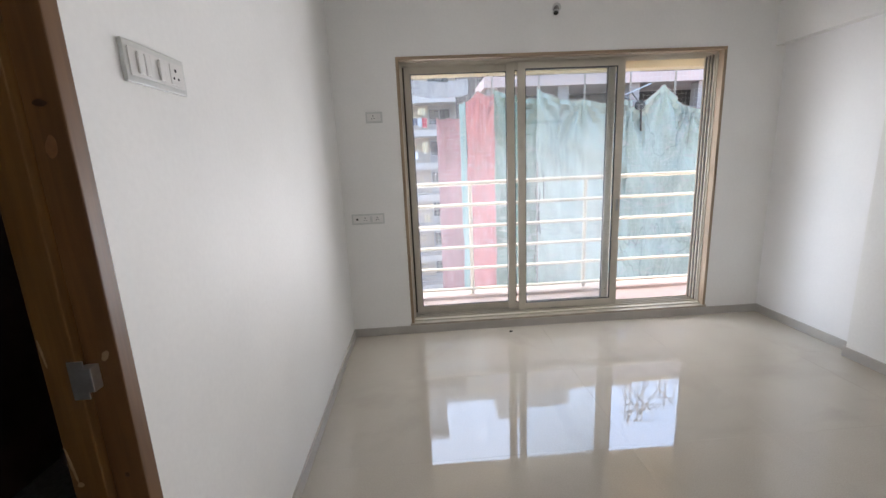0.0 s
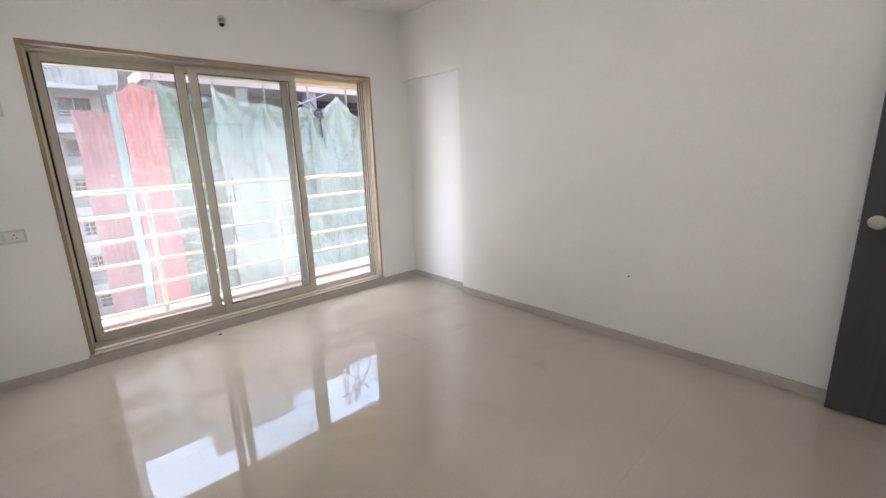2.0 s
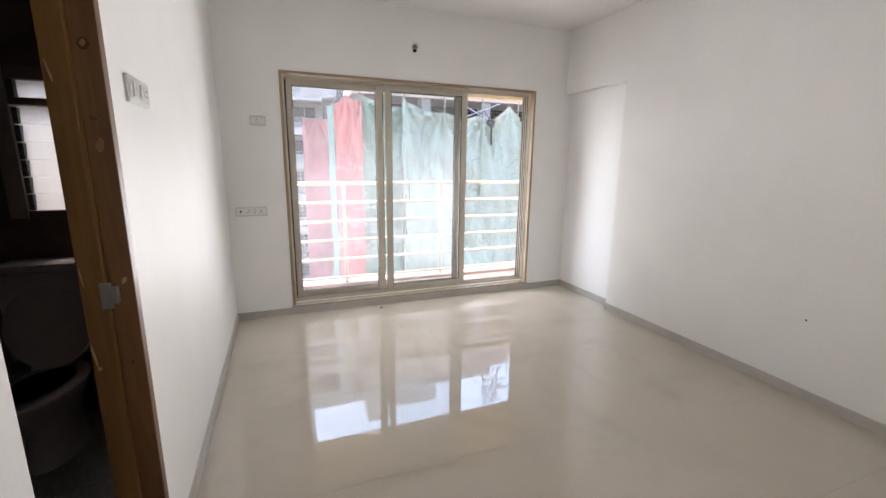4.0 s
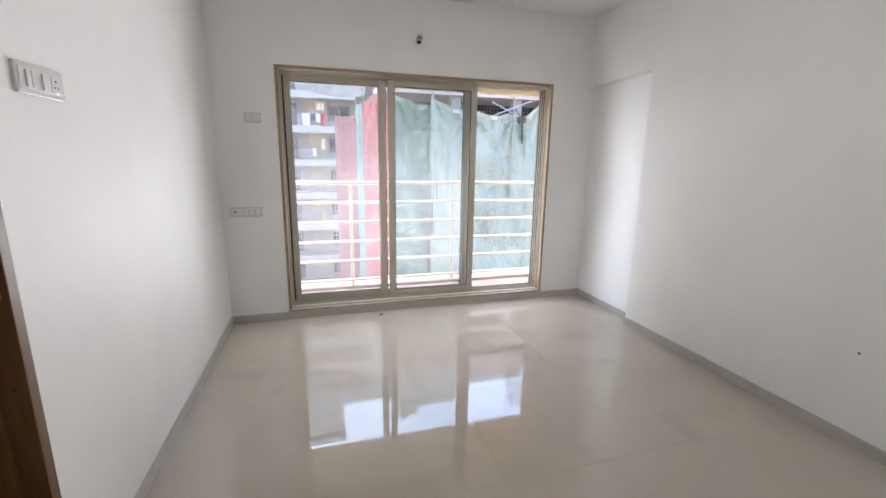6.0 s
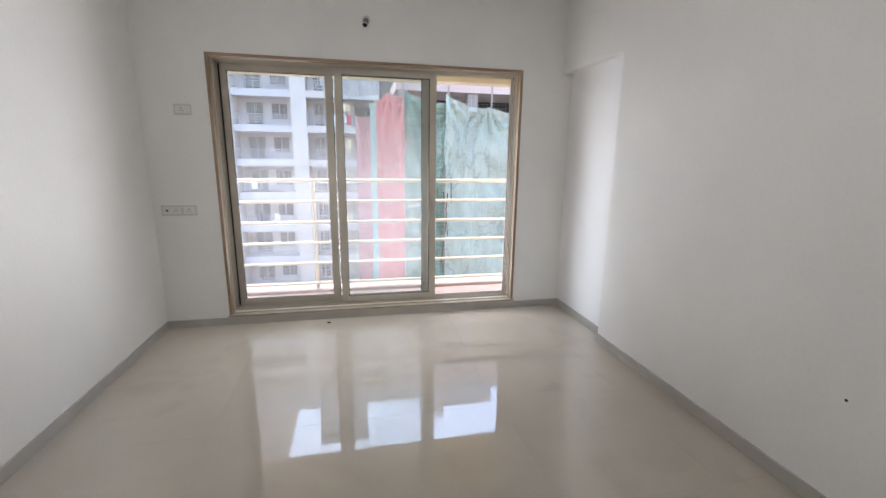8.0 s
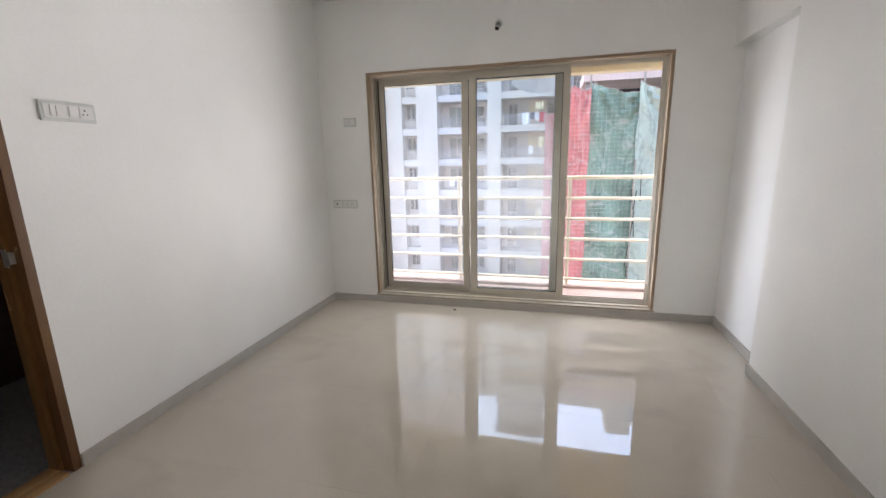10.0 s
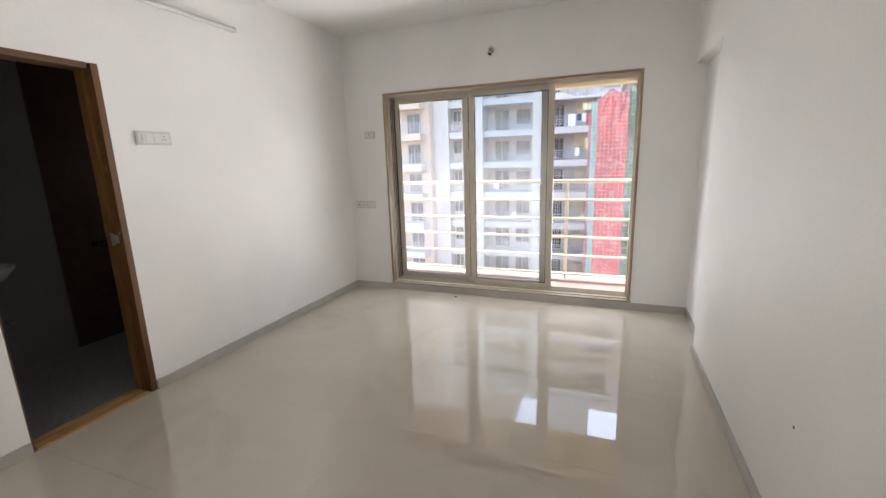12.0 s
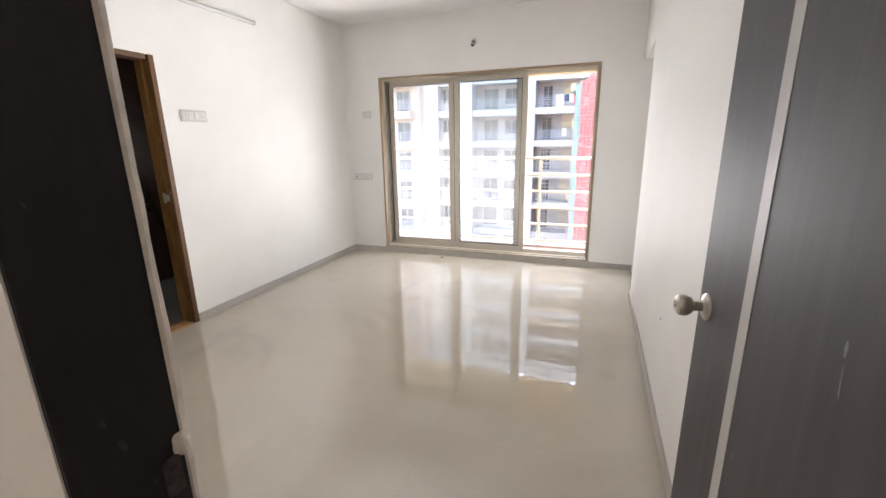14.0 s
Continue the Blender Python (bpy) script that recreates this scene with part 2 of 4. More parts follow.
LAMINATE = wood("dark_laminate", (0.046, 0.043, 0.047), (0.070, 0.066, 0.071), rough=0.5, along=2, grain=18, bump=0.02)
INLAY = mat("grey_inlay", (0.50, 0.49, 0.48), rough=0.4, vary=0.05, scale=8)
FRAME_DARK = wood("dark_frame_laminate", (0.012, 0.009, 0.009), (0.022, 0.016, 0.015), rough=0.55, along=2, grain=26)
PLASTER = mat("raw_plaster_edge", (0.87, 0.79, 0.70), rough=0.9, vary=0.2, scale=14, bump=0.4, fine=90)
NICKEL = mat("satin_nickel", (0.55, 0.52, 0.46), rough=0.28, metal=1.0, vary=0.05, scale=20, bump=0.0)
CHROME = mat("chrome", (0.75, 0.76, 0.78), rough=0.1, metal=1.0, vary=0.03, scale=20, bump=0.0)
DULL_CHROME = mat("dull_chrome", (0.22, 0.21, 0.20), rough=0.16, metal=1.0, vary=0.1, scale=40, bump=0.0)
STEEL = mat("galvanised_plate", (0.50, 0.50, 0.50), rough=0.35, metal=0.9, vary=0.12, scale=25)
PLASTIC = mat("white_switch_plastic", (0.62, 0.63, 0.60), rough=0.3, vary=0.02, scale=10, bump=0.0)
ROCKER = mat("switch_rocker", (0.80, 0.79, 0.76), rough=0.25, vary=0.02, scale=10, bump=0.0)
HOLE = mat("dark_hole", (0.015, 0.015, 0.015), rough=0.8, vary=0.1)
BLACK = mat("black_bakelite", (0.03, 0.028, 0.026), rough=0.35, vary=0.1)
HOLDER = mat("aged_grey_bakelite", (0.20, 0.19, 0.185), rough=0.5, vary=0.15, scale=40)
TUBE = mat("frosted_tube", (0.72, 0.72, 0.70), rough=0.25, vary=0.02)
BATTEN = mat("batten_enamel", (0.62, 0.62, 0.60), rough=0.35, vary=0.04)
GLASS = pane_glass("dusty_glass", 0.052)
GLASS_MILKY = pane_glass("milky_dusty_glass", 0.035)
GLASS_BACK = pane_glass("lightly_dusty_glass", 0.013)
RAIL = mat("cream_rail_paint", (0.66, 0.59, 0.46), rough=0.45, vary=0.10, scale=7, bump=0.05)
BALC = mat("balcony_tile", (0.40, 0.30, 0.26), rough=0.55, vary=0.12, scale=4)
CREAM = mat("cream_exterior_paint", (0.66, 0.55, 0.36), rough=0.8, vary=0.10, scale=2)
NETCORD = mat("bird_net_cord", (0.62, 0.63, 0.60), rough=0.8, vary=0.1)
WHITEWASH = mat("white_exterior_paint", (0.57, 0.53, 0.49), rough=0.85, vary=0.14, scale=0.5, bump=0.1, fine=6)
GREYPAINT = mat("pale_grey_exterior_paint", (0.53, 0.515, 0.53), rough=0.85, vary=0.14, scale=0.6, bump=0.1, fine=6)
PEACH = mat("peach_exterior_paint", (0.60, 0.47, 0.37), rough=0.85, vary=0.14, scale=0.6, bump=0.1, fine=6)
RECESS = mat("pale_recess_paint", (0.52, 0.49, 0.48), rough=0.9, vary=0.2, scale=0.8)
WINGLASS = mat("far_window_glass", (0.05, 0.06, 0.07), rough=0.08, vary=0.2, scale=0.7, bump=0.0)
BEIGE = mat("beige_exterior_paint", (0.62, 0.53, 0.42), rough=0.85, vary=0.16, scale=0.9, bump=0.1, fine=6)
GRILLE = mat("grey_balcony_grille", (0.38, 0.38, 0.40), rough=0.6, vary=0.1)
# near-black colour holds the shade inside the open storeys
DARKIN = mat("shade_dark_interior", (0.06, 0.055, 0.055), rough=0.95, vary=0.3, scale=0.7)
CONCRETE = mat("raw_concrete", (0.36, 0.33, 0.32), rough=0.9, vary=0.2, scale=0.8, bump=0.2, fine=12)
PINKWASH = mat("pink_exterior_paint", (0.56, 0.45, 0.42), rough=0.85, vary=0.12, scale=0.6)
REDNET = cloth("red_scaffold_net", (0.54, 0.205, 0.205), patch=0.30, crease=0.35)
REDNET_OLD = cloth("faded_red_scaffold_net", (0.50, 0.25, 0.27), patch=0.3, crease=0.3)
GREENNET = cloth("green_scaffold_net", (0.26, 0.37, 0.30), vary=0.35, scale=1.4, crease=0.7)
MINTNET = cloth("faded_mint_scaffold_net", (0.50, 0.585, 0.515), vary=0.22, crease=0.5)
CYANNET = cloth("cyan_net_strip", (0.30, 0.46, 0.455), patch=0.2, crease=0.2)
BAMBOO = mat("scaffold_pole", (0.30, 0.26, 0.22), rough=0.7, vary=0.2, scale=3)
DUST = mat("dusty_ground", (0.24, 0.21, 0.18), rough=0.95, vary=0.25, scale=0.15, fine=4)
BTILE = mat("grey_bath_tile", (0.25, 0.25, 0.245), rough=0.3, vary=0.06, scale=3)
BFLOOR = mat("bath_floor_mosaic", (0.20, 0.20, 0.195), rough=0.5, vary=0.35, scale=60, bump=0.15, fine=90)
# toilet ceramic, darker than the white of the basin
DULL_CERAMIC = mat("grey_brown_ceramic", (0.30, 0.265, 0.245), rough=0.25, vary=0.08, scale=5, bump=0.0)
CERAMIC = mat("white_ceramic", (0.75, 0.75, 0.74), rough=0.08, vary=0.02, scale=3, bump=0.0, coat=0.5)
FROST = cloth("frosted_louvre_glass", (0.88, 0.87, 0.85), through_share=0.75, vary=0.05, scale=4, patch=0.0, crease=0.0)
PEBBLE = mat("dark_debris", (0.04, 0.035, 0.03), rough=0.9, vary=0.3, scale=40)


# ---- mesh helpers ----
def boxes(*specs, bevel=0.0):
    """A bmesh of boxes (x0, y0, z0, x1, y1, z1)."""
    bm = bmesh.new()
    for x0, y0, z0, x1, y1, z1 in specs:
        m = Matrix.Translation(((x0 + x1) / 2, (y0 + y1) / 2, (z0 + z1) / 2)) @ Matrix.Diagonal((x1 - x0, y1 - y0, z1 - z0, 1))
        bmesh.ops.create_cube(bm, size=1, matrix=m)
    if bevel:
        bmesh.ops.bevel(bm, geom=bm.edges[:], offset=bevel, segments=2, profile=0.6, affect='EDGES')
    return bm


def rod(p, q, r, seg=12, r2=None, bm=None):
    """A round bar from p to q."""
    bm = bm or bmesh.new()
    p, q = Vector(p), Vector(q)
    turn = (q - p).to_track_quat("Z", "Y").to_matrix().to_4x4()
    bmesh.ops.create_cone(bm, cap_ends=True, segments=seg, radius1=r, radius2=r if r2 is None else r2, depth=(q - p).length, matrix=Matrix.Translation((p + q) / 2) @ turn)
    return bm


def lathe(profile, m=None, seg=28):
    """A turned body: rings of (radius, height) along z."""
    bm = bmesh.new()
    rings = []
    for r, z in profile:
        rings.append([bm.verts.new((r * math.cos(2 * math.pi * k / seg), r * math.sin(2 * math.pi * k / seg), z)) for k in range(seg)])
    for a, b in zip(rings, rings[1:]):
        for k in range(seg):
            bm.faces.new((a[k], a[(k + 1) % seg], b[(k + 1) % seg], b[k]))
    bm.faces.new(rings[0][::-1])
    bm.faces.new(rings[-1])
    if m is not None:
        bm.transform(m)
    return bm


def loft(rings):
    """A closed skin over rings of points with the same count."""
    bm = bmesh.new()
    vs = [[bm.verts.new(p) for p in ring] for ring in rings]
    k = len(vs[0])
    for a, b in zip(vs, vs[1:]):
        for i in range(k):
            bm.faces.new((a[i], a[(i + 1) % k], b[(i + 1) % k], b[i]))
    bm.faces.new(vs[0][::-1])
    bm.faces.new(vs[-1])
    return bm


def oval(cx, cy, rx, ry, z, n=28, back=1.0):
    """A ring, blunter towards +y where back is below 1."""
    out = []
    for k in range(n):
        a = 2 * math.pi * k / n
        y = math.sin(a)
        out.append((cx + rx * math.cos(a), cy + ry * (y * back if y > 0 else y), z))
    return out


def part(name, bm, material, parent=None, label="", smooth=False):
    me = bpy.data.meshes.new(name)
    bmesh.ops.recalc_face_normals(bm, faces=bm.faces[:])
    bm.to_mesh(me)
    bm.free()
    me.materials.append(material)
    if smooth:
        me.polygons.foreach_set("use_smooth", [True] * len(me.polygons))
        me.set_sharp_from_angle(angle=radians(40))
    ob = new(name, me)
    ob.parent = parent
    if label:
        ob["label"] = label
    return ob


def thing(name, label, category, group="", kind="", at=(0, 0, 0)):
    ob = new(name)
    ob.location = at
    ob.empty_display_size = 0.05
    return tagged(ob, label, category, group, kind)


def structure(name, bm, material, label, category="", smooth=False):
    return tagged(part(name, bm, material, None, "", smooth), label, category or name.split("_")[0], kind="structure")


# ---- the room's shell ----
W, H = 3.490, 2.86            # main right wall, ceiling
XN, YN, ZN = 3.576, -0.887, 2.218   # recess by the window
YS, YC = -4.652, -4.775       # entrance wall, room side and corridor side
WX0, WX1, WZ0, WZ1 = 0.490, 3.092, 0.089, 2.222   # window opening
DY0, DY1, DZ = -3.237, -2.552, 2.10   # bathroom door opening
EX0, EX1, EZ = 2.66, 3.462, 2.06    # entrance opening

floor = structure("floor", boxes((-0.0, -8.9, -0.15, 3.73, 0.0, -0.001)), GROUT, "polished beige vitrified tile floor with window reflections", "floor")
structure("ceiling", boxes((-0.12, -9.0, H, 3.85, 0.23, H + 0.15)), CEIL, "plain white painted ceiling", "ceiling")
structure("wall_north", boxes((-0.12, 0.0, -0.15, WX0, 0.23, H), (WX1, 0.0, -0.15, 3.85, 0.23, H), (WX0, 0.0, WZ1, WX1, 0.23, H), (WX0, 0.0, -0.15, WX1, 0.23, 0.07)), PAINT, "white painted wall round the sliding window", "wall")
structure("wall_west", boxes((-0.12, YC, -0.15, 0.0, DY0, H), (-0.12, DY1, -0.15, 0.0, 0.0, H), (-0.12, DY0, DZ, 0.0, DY1, H)), PAINT, "white painted wall with bathroom doorway", "wall")
structure("wall_east", boxes((W, YC, -0.15, 3.85, YN, H), (W, YN, ZN, 3.85, 0.0, H)), PAINT, "white painted wall beside a shallow recess", "wall")
# the recess takes a lighter base colour than the main wall
structure("wall_east_recess", boxes((XN, YN, -0.15, 3.85, 0.0, ZN)), mat("recess_white_paint", (0.93, 0.925, 0.92), rough=0.5, vary=0.03, scale=1.1, bump=0.12, fine=55, spec=0.35), "lighter white recessed wall strip by the window", "wall")
structure("wall_south", boxes((-0.12, YC, -0.15, 2.60, YS, H), (2.60, YC, EZ + 0.05, W, YS, H), (2.60, YC, -0.15, 2.657, YC + 0.002, EZ + 0.05)), PAINT, "white painted wall with the entrance doorway", "wall")
# unseen enclosure behind the entrance, its opening added for the rear lamp
structure("living_room_wall", boxes((-0.12, -9.0, -0.15, 0.0, YC, H), (3.73, -9.0, -0.15, 3.85, YC, H), (0.0, -9.0, -0.15, 0.9, -8.88, H), (3.1, -9.0, -0.15, 3.73, -8.88, H), (0.9, -9.0, -0.15, 3.1, -8.88, 0.9), (0.9, -9.0, 2.2, 3.1, -8.88, H)), PAINT, "unseen plain painted wall with an opening added for the rear lamp", "wall")

# unseen reflector, added to warm the light that enters from behind
structure("neighbour_wall", boxes((-14, -13.0, -16.2, 16, -12.2, 14)), PEACH, "unseen peach wall added to bounce warm light into the rear opening", "wall")

# skirting tiles
SK = 0.068
structure("skirting_north", boxes((0.0, -0.012, 0, XN, 0.0, SK), bevel=0.0015), SKIRT, "grey-beige tile skirting under the window", "skirting")
structure("skirting_west", boxes((0.0, DY1 + 0.002, 0, 0.012, -0.012, SK), (0.0, YS, 0, 0.012, DY0 - 0.002, SK), bevel=0.0015), SKIRT, "grey-beige tile skirting along the wall", "skirting")
structure("skirting_east", boxes((XN - 0.012, YN, 0, XN, -0.012, SK), (W - 0.012, YN - 0.0, 0, XN - 0.012, YN + 0.012, SK), (W - 0.012, YS, 0, W, YN, SK), bevel=0.0015), SKIRT, "grey-beige tile skirting with a step at the recess", "skirting")
structure("skirting_south", boxes((0.012, YS, 0, 2.60, YS + 0.012, SK), bevel=0.0015), SKIRT, "grey-beige tile skirting beside the entrance", "skirting")


# ---- sliding window ----
def sash(parent, x0, x1, y, name, latch=0, glass=GLASS, near=0.062):
    """One glazed sliding leaf: two stiles, two rails, gasket and pane."""
    z0, z1, w, d = WZ0 + 0.028, WZ1 - 0.045, 0.062, 0.022
    s = new(name)
    s.parent = parent
    part("stile", boxes((x0, y - d / 2, z0, x0 + near, y + d / 2, z1), bevel=0.003), ALU, s)
    part("stile", boxes((x1 - w, y - d / 2, z0, x1, y + d / 2, z1), bevel=0.003), ALU, s)
    part("rail", boxes((x0 + near, y - d / 2, z0, x1 - w, y + d / 2, z0 + 0.055), bevel=0.003), ALU, s)
    part("rail", boxes((x0 + near, y - d / 2, z1 - 0.05, x1 - w, y + d / 2, z1), bevel=0.003), ALU, s)
    g = 0.005
    a, b, c, e = x0 + near, x1 - w, z0 + 0.055, z1 - 0.05
    part("gasket", boxes((a, y - 0.008, c, a + g, y + 0.008, e), (b - g, y - 0.008, c, b, y + 0.008, e), (a + g, y - 0.008, c, b - g, y + 0.008, c + g), (a + g, y - 0.008, e - g, b - g, y + 0.008, e)), GASKET, s, "black rubber gasket")
    p = part("pane", boxes((a + 0.001, y - 0.002, c + 0.001, b - 0.001, y + 0.002, e - 0.001)), glass, s, "dusty clear glass pane")
    p.visible_shadow = False
    if latch:
        part("latch", boxes((latch - 0.009, y - d / 2 - 0.012, 0.96, latch + 0.009, y - d / 2, 1.06), bevel=0.003), STEEL, s, "small grey sliding latch")
    return s


window = thing("window_1", "three-track champagne aluminium sliding window with one leaf open", "window", kind="structure")
T = 0.024
part("trim", boxes((WX0, -0.008, WZ0, WX0 + T, 0.055, WZ1), bevel=0.002), WOODTRIM, window, "tan wood-coloured trim")
part("trim", boxes((WX1 - T, -0.008, WZ0, WX1, 0.055, WZ1), bevel=0.002), WOODTRIM, window, "tan wood-coloured trim")
part("trim", boxes((WX0 + T, -0.008, WZ1 - T, WX1 - T, 0.055, WZ1), bevel=0.002), WOODTRIM_X, window, "tan wood-coloured trim")
part("jamb", boxes((WX0, 0.055, WZ0, WX0 + 0.03, 0.21, WZ1)), ALU, window)
# dark strip that darkens the gap between trim and leaf
part("gap_strip", boxes((WX0 + 0.022, 0.18, WZ0 + 0.026, WX0 + 0.062, 0.19, WZ1 - 0.042)), TRACK, window, "dark strip closing the gap behind the leaf edge")
part("jamb", boxes((WX1 - 0.03, 0.055, WZ0, WX1, 0.21, WZ1)), ALU, window)
part("head", boxes((WX0 + 0.03, 0.055, WZ1 - 0.03, WX1 - 0.03, 0.21, WZ1)), ALU, window)
part("track_bed", boxes((WX0 + 0.03, 0.03, WZ0, WX1 - 0.03, 0.21, WZ0 + 0.012)), ALU, window)
for y in (0.076, 0.116, 0.156, 0.196):
    part("track_rib", boxes((WX0 + 0.03, y - 0.003, WZ0 + 0.012, WX1 - 0.03, y + 0.003, WZ0 + 0.026)), ALU, window)
    part("track_rib", boxes((WX1 - 0.042, y - 0.004, WZ0 + 0.026, WX1 - 0.03, y + 0.004, WZ1 - 0.042)), ALU, window)
    part("track_rib", boxes((WX0 + 0.03, y - 0.004, WZ0 + 0.026, WX0 + 0.042, y + 0.004, WZ1 - 0.042)), ALU, window)
    part("track_rib", boxes((WX0 + 0.03, y - 0.003, WZ1 - 0.042, WX1 - 0.03, y + 0.003, WZ1 - 0.03)), ALU, window)
for y in (0.096, 0.136, 0.176):
    part("track_groove", boxes((WX1 - 0.034, y - 0.015, WZ0 + 0.012, WX1 - 0.0299, y + 0.015, WZ1 - 0.03)), TRACK, window)
    part("track_groove", boxes((WX0 + 0.0299, y - 0.015, WZ0 + 0.016, WX0 + 0.034, y + 0.015, WZ1 - 0.03)), TRACK, window)
    part("track_groove", boxes((WX0 + 0.03, y - 0.015, WZ0 + 0.0121, WX1 - 0.034, y + 0.015, WZ0 + 0.016)), TRACK, window)
leaf_fixed = sash(window, 0.545, 1.432, 0.172, "fixed_leaf", near=0.049)
sash(window, 1.365, 2.262, 0.136, "open_leaf", glass=GLASS_BACK)
leaf_sliding = sash(window, 1.446, 2.325, 0.100, "sliding_leaf", latch=2.294, glass=GLASS_MILKY)
for parent, y, spots in ((leaf_fixed, 0.1695, ((0.625, 0.205), (0.86, 0.212), (1.09, 0.225), (1.14, 0.220), (0.612, 2.085), (1.22, 2.098), (1.27, 2.092))), (leaf_sliding, 0.0975, ((1.93, 1.36), (1.53, 1.62), (2.22, 0.26)))):
    for k, (x, z) in enumerate(spots):
        part("paint_speck", lathe([(0.0025, 0), (0.006, 0.0006), (0.003, 0.0014)], pose(x, y, z, 90) @ Matrix.Diagonal((1.0 + 0.3 * (k % 2), 0.8, 1, 1)), 8), PEBBLE, parent, "dark speck stuck to the glass")
structure("window_sill", boxes((WX0 - 0.01, -0.016, 0.07, WX1 + 0.01, 0.23, WZ0), bevel=0.002), SILL, "narrow beige stone sill under the sliding window", "sill")


# ---- electrical fittings ----
def switch_plate(m, width, height, bits, label):
    """A modular plate in its own plane: x along the wall, z up, face towards -y. bits: (kind, x)."""
    t = thing("switch_plate", label, "switch plate")
    part("plate", boxes((-width / 2, -0.010, -height / 2, width / 2, 0, height / 2), bevel=0.003), PLASTIC, t)
    part("inner_frame", boxes((-width / 2 + 0.012, -0.0125, -height / 2 + 0.014, width / 2 - 0.012, -0.010, height / 2 - 0.014), bevel=0.001), ROCKER, t)
    for kind, x in bits:
        if kind == "rocker":
            part("rocker", boxes((x - 0.010, -0.018, -0.024, x + 0.010, -0.0125, 0.024), bevel=0.003), ROCKER, t)
        elif kind == "socket":
            part("socket_face", boxes((x - 0.022, -0.0145, -0.024, x + 0.022, -0.0125, 0.024), bevel=0.001), ROCKER, t)
            for dx, dz, r in ((0, 0.011, 0.0042), (-0.010, -0.008, 0.0034), (0.010, -0.008, 0.0034)):
                part("pin_hole", rod((x + dx, -0.0152, dz), (x + dx, -0.0130, dz), r, 10), HOLE, t)
        elif kind == "knockout":
            part("knockout", rod((x, -0.0135, 0), (x, -0.0120, 0), 0.009, 14), HOLE, t)
        else:
            part("blank", boxes((x - 0.010, -0.014, -0.024, x + 0.010, -0.0125, 0.024), bevel=0.001), PLASTIC, t)
    t.matrix_world = m
    return t


switch_plate(pose(0.300, 0, 1.792), 0.128, 0.082, [("rocker", 0.038), ("socket", -0.008)], "white two-module socket plate high on the window wall")
switch_plate(pose(0.193, 0, 1.008), 0.262, 0.086, [("knockout", -0.088), ("socket", -0.022), ("blank", 0.025), ("socket", 0.075)], "white long socket plate low on the window wall")
switch_plate(pose(0, -2.290, 1.687, 0, 0, 90), 0.236, 0.088, [("rocker", -0.072), ("rocker", -0.048), ("rocker", 0.006), ("socket", 0.066)], "white switch plate with three rockers beside the bathroom door")

holder = thing("lamp_holder", "grey angled batten lamp holder with no bulb on the wall", "lamp holder")
hm = look((1.722, 0.0, 2.535), (1.70, -0.06, 2.45))
part("base", rod((1.722, 0.0, 2.53), (1.722, -0.018, 2.53), 0.032, 24), PLASTIC, holder, "white round base", True)
part("socket", lathe([(0.021, 0), (0.023, 0.012), (0.021, 0.03), (0.019, 0.032), (0.019, 0.055), (0.016, 0.058)], hm @ pose(0, 0, -0.005, 180)), HOLDER, holder, "grey dusty bakelite socket", True)
part("opening", lathe([(0.0165, 0.0), (0.0165, 0.002)], hm @ pose(0, 0, -0.0635, 180)), HOLE, holder, "dark open socket end")
part("ring", lathe([(0.0195, 0.0), (0.0215, 0.002), (0.0215, 0.014), (0.0195, 0.016)], hm @ pose(0, 0, -0.045, 180)), STEEL, holder, "metal collar", True)

tube = thing("tube_light", "switched-off white batten tube light high on the wall", "tube light")
part("batten", boxes((0.0, -2.72, 2.530, 0.022, -1.518, 2.565), bevel=0.003), BATTEN, tube)
part("tube", rod((0.040, -2.70, 2.537), (0.040, -1.535, 2.537), 0.013, 16), TUBE, tube, "frosted glass tube", True)
for y in (-2.71, -1.528):
    part("end_cap", boxes((0.020, y - 0.012, 2.521, 0.056, y + 0.012, 2.557), bevel=0.004), BATTEN, tube)

debris = tagged(part("debris", lathe([(0.004, 0), (0.012, 0.002), (0.011, 0.008), (0.004, 0.011)], pose(1.326, -0.112, 0) @ Matrix.Diagonal((1.3, 0.8, 1, 1)), 9), PEBBLE), "small dark crumb of debris on the floor", "debris")
tagged(part("wall_plug", rod((W - 0.0015, -2.60, 0.512), (W + 0.0005, -2.60, 0.512), 0.006, 10), HOLE), "small dark nail hole in the wall", "nail hole")


# ---- entrance door and its frame ----
frame_in = thing("door_frame", "dark laminated entrance door frame with raw plaster edge", "door frame", kind="structure")
part("jamb", boxes((2.60, YC + 0.0025, 0, EX0, -4.662, EZ), bevel=0.001), FRAME_DARK, frame_in)
part("jamb", boxes((EX1 + 0.02, YC + 0.001, 0, W + 0.02, -4.662, EZ), bevel=0.002), FRAME_DARK, frame_in)
part("head", boxes((2.60, YC + 0.001, EZ, W, -4.662, EZ + 0.05), bevel=0.002), FRAME_DARK, frame_in)
part("strike_plate", boxes((EX0 - 0.001, -4.690, 1.065, EX0 + 0.0015, -4.668, 1.115), bevel=0.0005), mat("tarnished_strike_metal", (0.10, 0.08, 0.075), rough=0.4, metal=0.5, vary=0.5, scale=90), frame_in, "scratched strike plate smeared with plaster")
